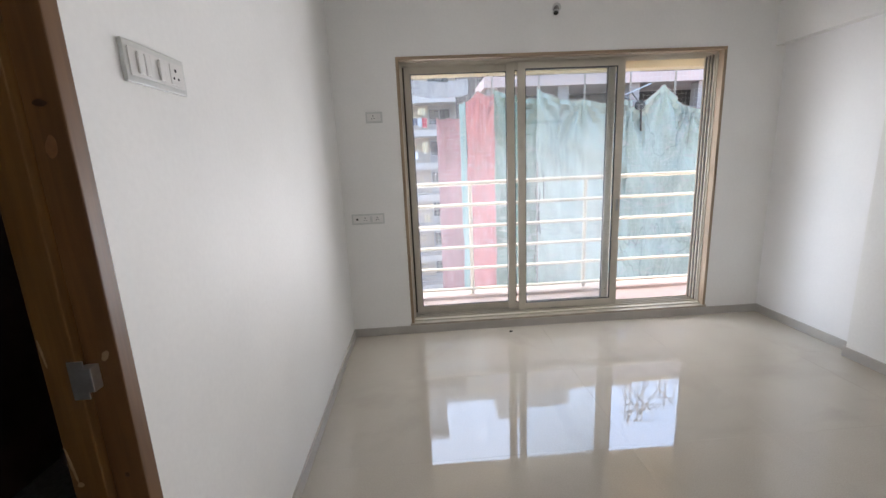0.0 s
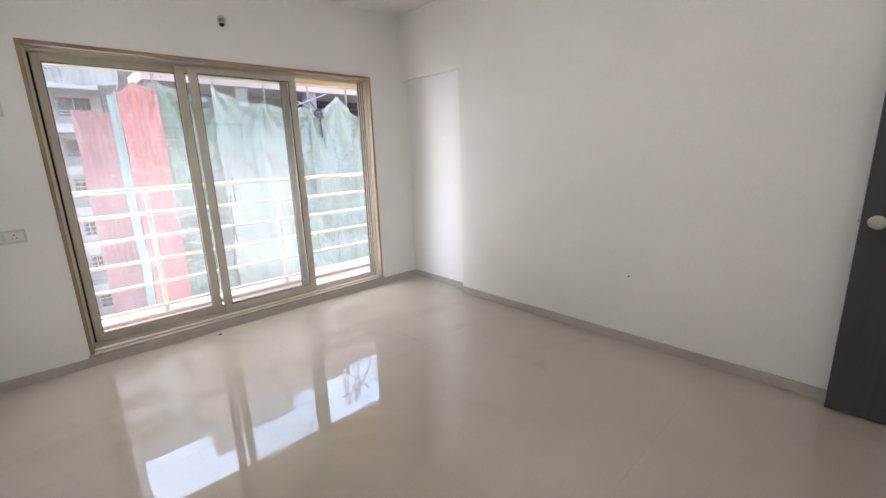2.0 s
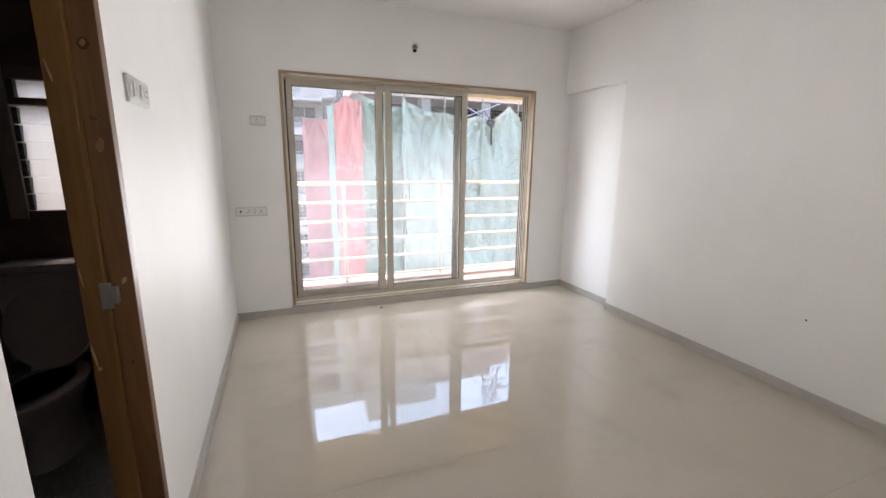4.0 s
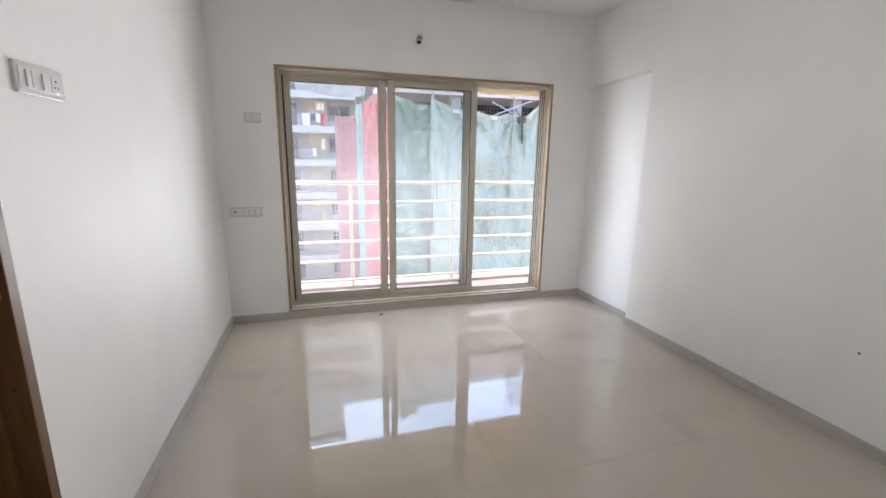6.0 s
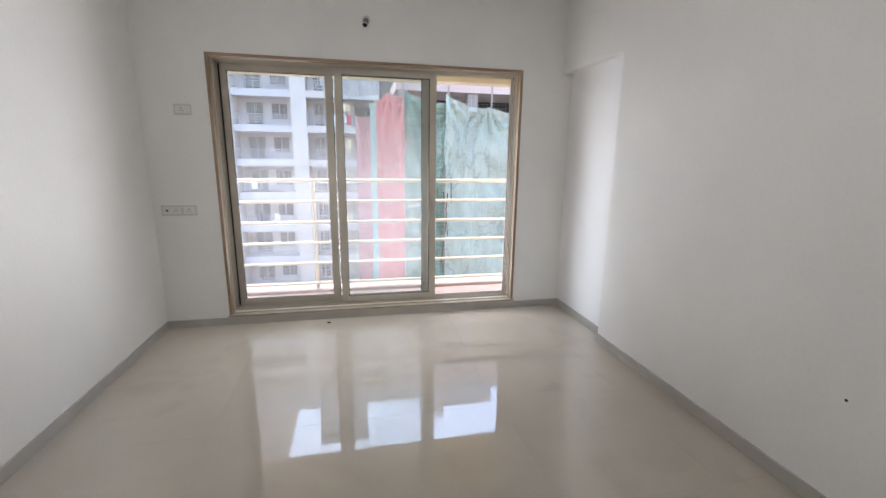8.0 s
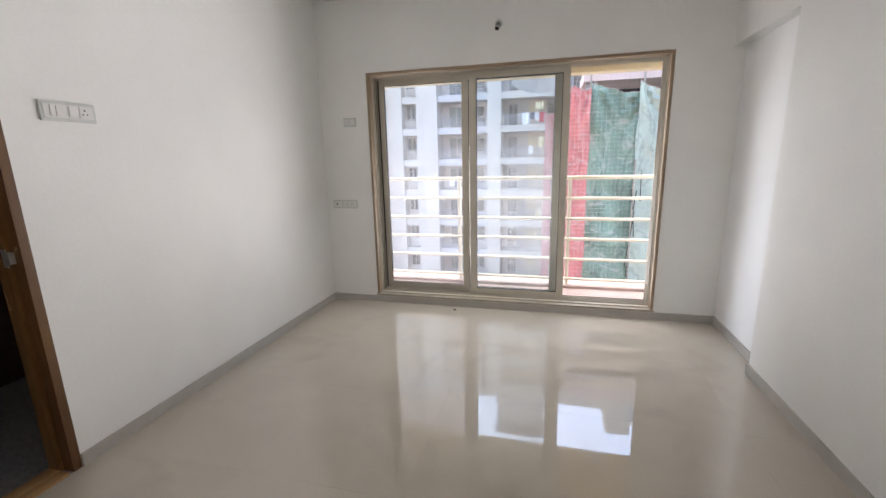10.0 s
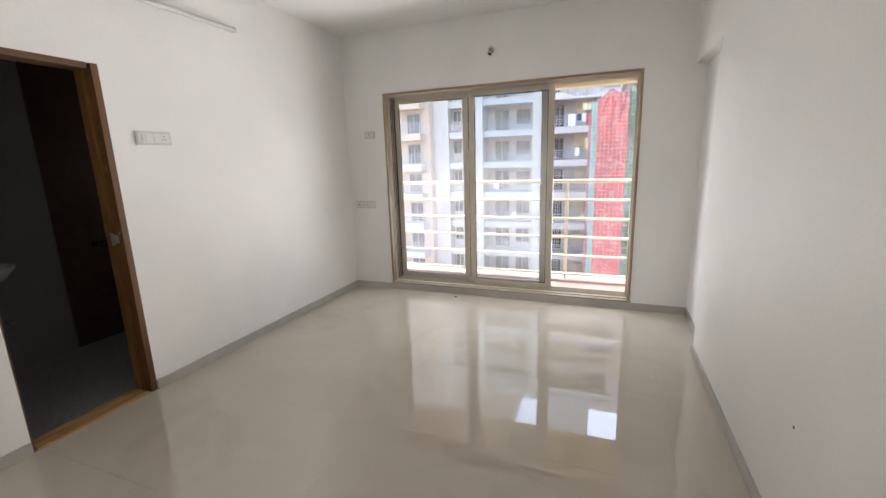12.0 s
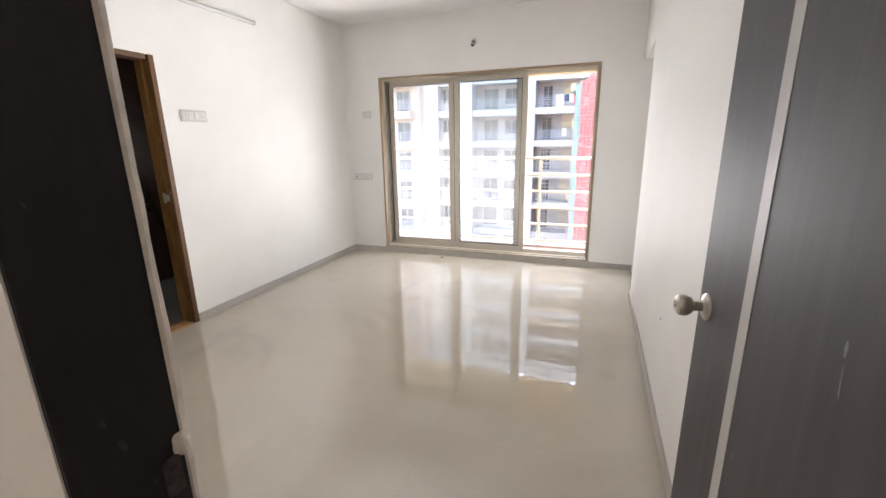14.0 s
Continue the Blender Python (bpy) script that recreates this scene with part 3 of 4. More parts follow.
for z, y, h in ((1.20, -4.735, 0.006), (1.165, -4.722, 0.008), (1.42, -4.75, 0.004), (1.10, -4.70, 0.005)):
    bm = bmesh.new()
    bmesh.ops.create_uvsphere(bm, u_segments=10, v_segments=6, radius=1.0, matrix=pose(EX0 + 0.0003, y, z, 20, 0, 0) @ Matrix.Diagonal((0.0008, h * 0.4, h, 1)))
    part("scratch", bm, mat("pale_scuff", (0.05, 0.043, 0.045), rough=0.8, vary=0.3, scale=200), frame_in)
smear = bmesh.new()
bmesh.ops.create_uvsphere(smear, u_segments=14, v_segments=10, radius=1.0, matrix=pose(EX0 + 0.001, -4.664, 1.124, 10) @ Matrix.Diagonal((0.004, 0.010, 0.017, 1)))
for v in smear.verts:
    v.co += 0.004 * Vector((0.3 * noise.noise(v.co * 160), noise.noise(v.co * 190), noise.noise(v.co * 130)))
part("plaster_smear", smear, PLASTER, frame_in, "lump of plaster over the strike plate", True)
rings = []
for k in range(61):
    z = (EZ + 0.05) * k / 60
    x, y = EX0 + 0.002 + 0.004 * noise.noise((z * 9, 0.3, 0)) + 0.003 * noise.noise((z * 31, 1.3, 0)), YS + 0.0005 + 0.003 * noise.noise((z * 17, 4, 0))
    rings.append([(2.60, -4.6625, z), (x - 0.002, -4.6625, z), (x, -4.6585, z), (x - 0.002, y, z), (2.60, YS + 0.0005, z)])
part("plaster_edge", loft(rings), PLASTER, frame_in, "raw chipped plaster edge")

LW, LT = 0.875, 0.034
leaf = thing("entrance_door", "open dark brown laminated door with grey inlay strip", "door")
part("panel", boxes((0, 0, 0.012, LW, LT, 2.045), bevel=0.0015), LAMINATE, leaf)
part("inlay", boxes((LW - 0.292, LT - 0.001, 0.013, LW - 0.252, LT + 0.0012, 2.044)), INLAY, leaf, "pale grey vertical inlay strip")
for side, s in ((LT, 1), (0, -1)):
    kn = part("knob", lathe([(0.012, 0.0), (0.0125, 0.030), (0.020, 0.036), (0.0262, 0.046), (0.0275, 0.056), (0.025, 0.066), (0.017, 0.0715), (0.012, 0.072), (0.011, 0.0705)], Matrix.Translation((LW - 0.058, side, 1.05)) @ pose(0, 0, 0, -90 * s, 0, 0)), NICKEL, leaf, "satin nickel round knob", True)
    part("rose", lathe([(0.034, 0.0), (0.0335, 0.004), (0.028, 0.008), (0.016, 0.011)], Matrix.Translation((LW - 0.058, side, 1.05)) @ pose(0, 0, 0, -90 * s, 0, 0)), NICKEL, kn, "", True)
    if s > 0:
        part("thumb_turn", boxes((LW - 0.066, LT + 0.0705, 1.046, LW - 0.050, LT + 0.075, 1.054), bevel=0.001), STEEL, kn)
part("latch", boxes((LW, 0.010, 1.030, LW + 0.0015, 0.024, 1.072), (LW + 0.0015, 0.012, 1.043, LW + 0.011, 0.022, 1.058), bevel=0.0006), NICKEL, leaf, "spring latch in the edge")
for z in (0.25, 1.02, 1.82):
    part("hinge", rod((-0.006, LT / 2, z - 0.05), (-0.006, LT / 2, z + 0.05), 0.006, 10), STEEL, leaf)
SCUFF = mat("grey_scuff", (0.20, 0.20, 0.21), rough=0.8, vary=0.4, scale=150)
for x, z, w, h, lean in ((0.312, 1.195, 0.0035, 0.012, 3), (0.307, 1.150, 0.0015, 0.028, 5), (0.728, 1.167, 0.002, 0.004, 20), (0.55, 0.83, 0.0015, 0.010, -10), (0.18, 1.42, 0.0015, 0.016, 8)):
    bm = bmesh.new()
    bmesh.ops.create_uvsphere(bm, u_segments=10, v_segments=6, radius=1.0, matrix=pose(x, LT + 0.0002, z, 0, lean, 0) @ Matrix.Diagonal((w, 0.0006, h, 1)))
    for v in bm.verts:
        v.co += Vector((0.4 * w * noise.noise(v.co * 300), 0, 0.2 * h * noise.noise(v.co * 200)))
    part("scuff", bm, SCUFF, leaf, "pale scuff mark")
# hinge end near the right wall, free end towards the window
leaf.matrix_world = pose(3.478, -4.628, 0, 0, 0, 93.9)


# ---- bathroom beyond the doorway ----
BX, BY0, BY1, BH = -1.36, -3.90, -1.30, 2.45
structure("bathroom_floor", boxes((BX - 0.1, BY0 - 0.1, -0.15, -0.0, BY1 + 0.1, -0.006)), BFLOOR, "grey speckled anti-slip bathroom floor", "floor")
structure("bathroom_ceiling", boxes((BX - 0.1, BY0 - 0.1, BH, -0.12, BY1 + 0.1, BH + 0.1)), CEIL, "bathroom ceiling", "ceiling")
LX0, LX1, LZ0, LZ1 = -0.855, -0.38, 1.15, 1.90
structure("bathroom_wall_north", boxes((BX, BY1, 0, LX0, BY1 + 0.1, BH), (LX1, BY1, 0, -0.12, BY1 + 0.1, BH), (LX0, BY1, 0, LX1, BY1 + 0.1, LZ0), (LX0, BY1, LZ1, LX1, BY1 + 0.1, BH)), mat("brown_bath_tile", (0.075, 0.045, 0.035), rough=0.3, vary=0.3, scale=12), "dark brown tiled bathroom wall under the louvre window", "wall")
structure("bathroom_wall_west", boxes((BX - 0.1, BY0, 0, BX, -2.29, BH)), BTILE, "grey tiled bathroom wall", "wall")
structure("bathroom_wall_west_accent", boxes((BX - 0.1, -2.29, 0, BX + 0.006, BY1 + 0.1, BH)), bpy.data.materials["brown_bath_tile"], "dark brown mosaic shower wall", "wall")
# unseen walls outside the louvre, added to darken the bathroom
structure("shaft_wall", boxes((BX - 0.2, BY1 + 0.1, -16, BX - 0.1, -0.1, 2.3), (BX - 0.1, -0.2, -16, -0.12, -0.1, 2.3)), WHITEWASH, "unseen white wall added outside the louvre to cut its daylight", "wall")
structure("bathroom_wall_south", boxes((BX - 0.1, BY0 - 0.1, 0, -0.12, BY0, BH)), BTILE, "grey tiled bathroom wall", "wall")

bdoor = thing("door_frame", "varnished teak bathroom door frame with rebate and strike plate", "door frame", kind="structure")
part("jamb", boxes((-0.062, -2.592, 0, 0.004, DY1, DZ), bevel=0.003), TEAK, bdoor)
part("stop", boxes((-0.126, -2.612, 0, -0.062, DY1, DZ), bevel=0.003), TEAK_LIGHT, bdoor, "yellower inner rebate")
part("jamb", boxes((-0.126, DY0 - 0.0, 0, -0.03, DY0 + 0.018, DZ), bevel=0.003), TEAK, bdoor)
part("head", boxes((-0.126, DY0 + 0.018, DZ - 0.035, 0.003, -2.612, DZ), bevel=0.003), TEAK_HEAD, bdoor)
part("threshold", boxes((-0.126, DY0 + 0.018, -0.006, 0.004, -2.612, 0.016), bevel=0.004), TEAK_Y, bdoor, "pale worn timber threshold")
sp = part("strike_plate", boxes((-0.078, -2.6145, 1.02, -0.048, -2.6115, 1.10), (-0.060, -2.615, 1.035, -0.036, -2.592, 1.085), bevel=0.001), STEEL, bdoor, "bent galvanised strike plate")

KNOT = mat("teak_knot", (0.055, 0.022, 0.008), rough=0.5, vary=0.3, scale=90)
FILLER = mat("putty_filler", (0.23, 0.11, 0.045), rough=0.6, vary=0.2, scale=60)
SCRATCH = mat("scraped_varnish", (0.36, 0.24, 0.14), rough=0.7, vary=0.25, scale=80)
for name, x, y, z, w, h, lean, material in (("knot", -0.033, -2.5925, 1.77, 0.014, 0.017, 15, KNOT), ("filler_patch", -0.034, -2.5935, 1.772, 0.007, 0.010, 25, FILLER), ("knot", -0.032, -2.5925, 1.575, 0.012, 0.006, 5, KNOT), ("knot", -0.030, -2.5925, 0.83, 0.005, 0.006, 0, KNOT), ("filler_patch", -0.030, -2.5925, 1.50, 0.010, 0.022, 8, FILLER),
                                           ("scratch", -0.112, -2.6125, 1.69, 0.003, 0.030, -12, SCRATCH), ("scratch", -0.118, -2.6125, 0.88, 0.003, 0.045, -8, SCRATCH), ("scratch", -0.109, -2.6125, 0.83, 0.007, 0.006, 20, SCRATCH), ("scratch", -0.118, -2.6125, 1.12, 0.0025, 0.03, -6, SCRATCH), ("scratch", -0.020, -2.5925, 1.10, 0.006, 0.012, 30, SCRATCH)):
    bm = bmesh.new()
    bmesh.ops.create_uvsphere(bm, u_segments=14, v_segments=8, radius=1.0, matrix=pose(x, y, z, 0, lean, 0) @ Matrix.Diagonal((w, 0.0012, h, 1)))
    for v in bm.verts:
        v.co += Vector((0.25 * w * noise.noise(v.co * 150), 0, 0.25 * h * noise.noise(v.co * 120)))
    part(name, bm, material, bdoor)

louvre = thing("window_2", "timber-framed louvre window with frosted glass slats", "window", kind="structure")
LOUVRE_PAINT = mat("louvre_frame_paint", (0.12, 0.085, 0.065), rough=0.6, vary=0.15)
part("jamb", boxes((LX0, BY1 - 0.012, LZ0, LX0 + 0.075, BY1 + 0.07, LZ1), bevel=0.003), mat("faded_frame_paint", (0.26, 0.205, 0.17), rough=0.6, vary=0.15), louvre, "faded brown jamb")
part("jamb", boxes((LX1 - 0.055, BY1 - 0.012, LZ0, LX1, BY1 + 0.07, LZ1), bevel=0.003), LOUVRE_PAINT, louvre)
for z0, z1 in ((LZ0, LZ0 + 0.04), (LZ0 + 0.567, LZ0 + 0.602), (LZ1 - 0.062, LZ1)):
    part("rail", boxes((LX0 + 0.075, BY1 - 0.010, z0, LX1 - 0.055, BY1 + 0.07, z1), bevel=0.003), LOUVRE_PAINT, louvre)
part("clip_strip", boxes(*[(LX0 + 0.075, BY1 + 0.006, LZ0 + 0.042 + 0.087 * k, LX0 + 0.098, BY1 + 0.05, LZ0 + 0.122 + 0.087 * k) for k in range(6)], bevel=0.003), mat("tarnished_clip_metal", (0.10, 0.105, 0.09), rough=0.5, metal=0.6, vary=0.4, scale=60), louvre, "tarnished metal clips")
SLATW = (LX1 - 0.055) - (LX0 + 0.099)
for k in range(6):
    part("slat", boxes((-SLATW / 2, -0.0025, -0.046, SLATW / 2, 0.0025, 0.046), bevel=0.001), FROST, louvre).matrix_world = pose((LX0 + 0.044 + LX1) / 2, BY1 + 0.03, LZ0 + 0.085 + k * 0.087, -10)
part("slat", boxes((LX0 + 0.105, BY1 + 0.028, LZ0 + 0.602, LX1 - 0.056, BY1 + 0.033, LZ1 - 0.062)), FROST, louvre)
part("jamb", boxes((LX0 + 0.075, BY1 - 0.004, LZ0 + 0.602, LX0 + 0.105, BY1 + 0.06, LZ1 - 0.062)), LOUVRE_PAINT, louvre)

wc = thing("toilet", "grey-brown ceramic close-coupled toilet with raised seat lid", "toilet")
tx, ty = -0.70, BY1
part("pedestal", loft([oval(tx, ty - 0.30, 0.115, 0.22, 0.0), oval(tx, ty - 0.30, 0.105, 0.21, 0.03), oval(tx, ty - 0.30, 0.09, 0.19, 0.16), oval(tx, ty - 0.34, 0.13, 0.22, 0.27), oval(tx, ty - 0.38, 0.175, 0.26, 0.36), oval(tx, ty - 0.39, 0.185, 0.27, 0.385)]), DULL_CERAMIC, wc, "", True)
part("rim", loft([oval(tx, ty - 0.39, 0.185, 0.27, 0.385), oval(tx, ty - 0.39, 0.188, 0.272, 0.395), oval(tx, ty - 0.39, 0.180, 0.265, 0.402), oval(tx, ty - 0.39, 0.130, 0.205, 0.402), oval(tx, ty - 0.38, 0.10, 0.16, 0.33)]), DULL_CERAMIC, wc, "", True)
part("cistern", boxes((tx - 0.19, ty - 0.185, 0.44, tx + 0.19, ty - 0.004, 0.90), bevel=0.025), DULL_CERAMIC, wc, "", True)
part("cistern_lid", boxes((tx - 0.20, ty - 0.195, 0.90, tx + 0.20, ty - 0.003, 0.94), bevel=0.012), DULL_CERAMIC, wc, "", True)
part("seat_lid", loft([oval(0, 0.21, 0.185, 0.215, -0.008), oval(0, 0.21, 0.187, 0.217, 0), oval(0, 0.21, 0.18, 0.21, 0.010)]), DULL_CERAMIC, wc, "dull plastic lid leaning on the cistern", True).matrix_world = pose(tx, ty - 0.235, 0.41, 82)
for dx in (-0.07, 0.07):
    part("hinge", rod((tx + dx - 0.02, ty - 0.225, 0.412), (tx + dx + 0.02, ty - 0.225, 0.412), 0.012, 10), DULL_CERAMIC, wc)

mixer = thing("shower_mixer", "chrome wall shower mixer on dark tiles", "shower mixer")
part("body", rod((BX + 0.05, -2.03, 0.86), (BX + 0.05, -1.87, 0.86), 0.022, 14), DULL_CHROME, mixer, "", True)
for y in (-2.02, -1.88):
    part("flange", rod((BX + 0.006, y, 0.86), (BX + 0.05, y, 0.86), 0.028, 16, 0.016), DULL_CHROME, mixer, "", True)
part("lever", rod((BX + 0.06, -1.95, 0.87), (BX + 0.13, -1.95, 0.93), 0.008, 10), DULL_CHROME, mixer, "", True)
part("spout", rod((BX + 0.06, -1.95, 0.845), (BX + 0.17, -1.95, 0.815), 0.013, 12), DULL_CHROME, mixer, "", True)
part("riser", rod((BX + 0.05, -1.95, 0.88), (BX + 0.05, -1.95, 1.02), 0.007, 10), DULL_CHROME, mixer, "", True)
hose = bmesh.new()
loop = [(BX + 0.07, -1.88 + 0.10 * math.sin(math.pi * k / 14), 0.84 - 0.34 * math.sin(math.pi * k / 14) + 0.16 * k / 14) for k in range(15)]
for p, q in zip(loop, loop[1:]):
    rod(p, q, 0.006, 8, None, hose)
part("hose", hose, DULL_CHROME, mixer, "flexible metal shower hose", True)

basin = thing("wash_basin", "white ceramic wall-hung wash basin", "wash basin")
part("bowl", loft([oval(BX + 0.16, -2.92, 0.09, 0.14, 0.70), oval(BX + 0.18, -2.92, 0.15, 0.21, 0.755), oval(BX + 0.20, -2.92, 0.195, 0.258, 0.825), oval(BX + 0.20, -2.92, 0.20, 0.263, 0.848), oval(BX + 0.20, -2.92, 0.185, 0.25, 0.853), oval(BX + 0.21, -2.92, 0.15, 0.21, 0.84), oval(BX + 0.21, -2.92, 0.09, 0.13, 0.77)]), CERAMIC, basin, "", True)
valve = thing("angle_valve", "chrome angle valve low on the tiled wall", "valve")
part("body", rod((BX, -2.70, 0.39), (BX + 0.06, -2.70, 0.39), 0.014, 12), CHROME, valve, "", True)
part("handle", rod((BX + 0.05, -2.70, 0.39), (BX + 0.085, -2.70, 0.39), 0.022, 12, 0.018), CHROME, valve, "", True)


# ---- balcony outside the window ----
structure("balcony_floor", boxes((-1.2, 0.23, -0.20, 5.2, 1.16, -0.04)), BALC, "pinkish tiled balcony slab", "floor")
structure("balcony_kerb", boxes((-1.2, 0.92, -0.04, 5.2, 1.16, -0.01)), BALC, "low kerb along the balcony edge", "kerb")
structure("balcony_ceiling", boxes((-1.2, 0.23, 2.72, 5.2, 1.12, 2.90)), CREAM, "cream painted balcony soffit", "ceiling")
structure("balcony_beam", boxes((-1.2, 1.0, 2.27, 5.2, 1.16, 2.72), bevel=0.006), CREAM, "cream painted beam over the balcony edge", "beam")
for x in (-1.2, 5.0):
    structure("balcony_side_wall", boxes((x, 0.23, -0.03, x + 0.2, 0.96, 2.72)), CREAM, "cream painted balcony side wall", "wall")
railing = thing("balcony_railing", "cream painted steel balcony railing with horizontal bars", "railing")
RZ = [1.200, 0.975, 0.748, 0.520, 0.288, 0.056]
for k, z in enumerate(RZ):
    part("bar", rod((-1.0, 0.98, z), (5.0, 0.98, z), 0.021 if k == 0 else 0.017, 12), RAIL, railing, "", True)
for x in (-0.09, 1.148, 2.39, 3.63, 4.84):
    part("post", rod((x, 1.005, -0.0), (x, 1.005, 1.18), 0.021, 14), RAIL, railing, "", True)


def strand_net(x0, x1, z0, z1, y, cell, r):
    """A sagging square net of thin cords."""
    verts, faces = [], []

    def cord(pts):
        for p, q in zip(pts, pts[1:]):
            p, q = Vector(p), Vector(q)
            d = (q - p).normalized()
            u = Vector((0, 1, 0))
            v = d.cross(u).normalized()
            b = len(verts)
            for c in (p, q):
                for a in (0, 2.094, 4.189):
                    verts.append(tuple(c + r * (u * math.cos(a) + v * math.sin(a))))
            for i in range(3):
                j = (i + 1) % 3
                faces.append((b + i, b + j, b + 3 + j, b + 3 + i))

    def sag(x, z):
        return (x + 0.012 * noise.noise((x * 1.1, z * 1.7, 0)), y + 0.03 * noise.noise((x, z, 5)), z + 0.014 * noise.noise((x * 1.3, z, 9)))
    nx, nz = int((x1 - x0) / cell), int((z1 - z0) / cell)
    for i in range(nx + 1):
        x = x0 + i * cell
        cord([sag(x, z0 + (z1 - z0) * k / 10) for k in range(11)])
    for i in range(nz + 1):
        z = z0 + i * cell
        cord([sag(x0 + (x1 - x0) * k / 24, z) for k in range(25)])
    me = bpy.data.meshes.new("bird_net")
    me.from_pydata(verts, [], faces)
    me.materials.append(NETCORD)
    return new("bird_net", me)


tagged(strand_net(-1.0, 5.0, -0.01, 2.29, 1.07, 0.045, 0.0008), "thin grey bird netting over the balcony opening", "bird net", kind="stuff")

# ---- outside: ground and buildings ----
structure("ground", boxes((-2500, 0.9, -16.3, 2500, 2500, -16.0), (-2500, -2500, -16.3, 2500, 0.9, -16.0)), DUST, "dusty ground far below the flat", "ground")

BYF, ST = 31.0, 2.55       # face of the far building, storey height
FL = [1.05 + ST * k for k in range(-6, 8)]
TOP = FL[-1] + 0.4
far = thing("apartment_building", "white and grey apartment block with stacked balconies", "building")
part("wall", boxes((-26.0, BYF + 1.6, -16, 9.0, BYF + 14, TOP)), RECESS, far, "shaded wall behind the balconies")
part("parapet", boxes((-16.0, BYF - 0.1, TOP, 9.0, BYF + 14, TOP + 0.9)), WHITEWASH, far)
for x0, x1, material in ((-11.5, -10.1, WHITEWASH), (-8.85, -7.05, WHITEWASH), (-2.9, -1.8, WHITEWASH), (4.2, 5.6, WHITEWASH)):
    part("pier", boxes((x0, BYF - 0.25, -16, x1, BYF + 1.7, TOP)), material, far)
part("shaft_back", boxes((-10.1, BYF + 0.85, -16, -8.85, BYF + 1.7, TOP)), RECESS, far, "wall at the back of the window shaft")
part("stair_head", boxes((-2.0, BYF + 0.1, TOP, 2.1, BYF + 6, TOP + 3.7)), WHITEWASH, far, "stair and lift head on the roof")
part("roof_canopy", boxes((-2.05, BYF - 0.1, TOP + 4.05, 2.2, BYF + 6.2, TOP + 4.6), (-1.9, BYF + 0.3, TOP + 3.7, -1.7, BYF + 0.5, TOP + 4.05), (1.8, BYF + 0.3, TOP + 3.7, 2.0, BYF + 0.5, TOP + 4.05)), GREYPAINT, far, "thin canopy slab over the stair head")
part("upper_storeys", boxes((-26.0, BYF + 0.2, TOP, -5.4, BYF + 13, TOP + 7.6)), PEACH, far, "set-back upper storeys")


def far_window(parent, x, z, y, w, h):
    """A framed window of the far block with its dark pane."""
    f = part("window", boxes((x - w / 2, y - 0.06, z, x - w / 2 + 0.07, y, z + h), (x + w / 2 - 0.07, y - 0.06, z, x + w / 2, y, z + h), (x - w / 2, y - 0.06, z + h - 0.07, x + w / 2, y, z + h), (x - w / 2, y - 0.06, z, x + w / 2, y, z + 0.07), (x - 0.03, y - 0.05, z, x + 0.03, y, z + h)), GRILLE, parent)
    part("pane", boxes((x - w / 2 + 0.05, y - 0.03, z + 0.05, x + w / 2 - 0.05, y - 0.015, z + h - 0.05)), WINGLASS, f)


def far_balcony(parent, x0, x1, z, face, depth=0.0):
    """One balcony: slab band, bars, door and window behind."""
    yb = BYF - depth
    part("slab", boxes((x0, yb, z - 0.26, x1, BYF + 1.6, z + 0.26)), face, parent)
    bars = [(x0 + 0.05, yb + 0.08, z + 0.26 + 0.18 * k, x1 - 0.05, yb + 0.12, z + 0.305 + 0.18 * k) for k in range(1, 5)]
    bars += [(x0 + (x1 - x0) * k / 8 - 0.02, yb + 0.07, z + 0.26, x0 + (x1 - x0) * k / 8 + 0.02, yb + 0.12, z + 1.06) for k in range(9)]
    part("balcony_rail", boxes(*bars), GRILLE, parent)
    if z < 0 and depth:
        g0, g1 = x0 + 0.5, x1 - 0.6
        grid = [(g0, yb + 0.02, z + 0.35 + 0.3 * k, g1, yb + 0.05, z + 0.38 + 0.3 * k) for k in range(7)]
        grid += [(g0 + 0.3 * k, yb + 0.015, z + 0.26, g0 + 0.3 * k + 0.03, yb + 0.05, z + 2.28) for k in range(int((g1 - g0) / 0.3) + 1)]
        part("safety_grille", boxes(*grid), WHITEWASH, parent, "white painted safety grille")
    if depth:
        far_window(parent, x0 + 0.80, z + 0.3, BYF + 1.6, 0.8, 1.75)
        part("inner_wall", boxes((x0 + 2.0, BYF + 1.45, z + 0.26, x0 + 3.5, BYF + 1.6, z + 2.29)), BEIGE, parent, "beige painted balcony wall")
        part("outdoor_unit", boxes((x0 + 2.15, BYF + 1.15, z + 1.25, x0 + 2.85, BYF + 1.449, z + 1.72), (x0 + 2.22, BYF + 1.12, z + 1.32, x0 + 2.60, BYF + 1.15, z + 1.66), bevel=0.02), CREAM, parent, "cream air conditioner unit")
    else:
        far_window(parent, x0 + (x1 - x0) * 0.30, z + 0.3, BYF + 1.6, (x1 - x0) * 0.32, 1.75)
    far_window(parent, x0 + (x1 - x0) * 0.74, z + 0.75, BYF + 1.6, (x1 - x0) * 0.30, 1.25)


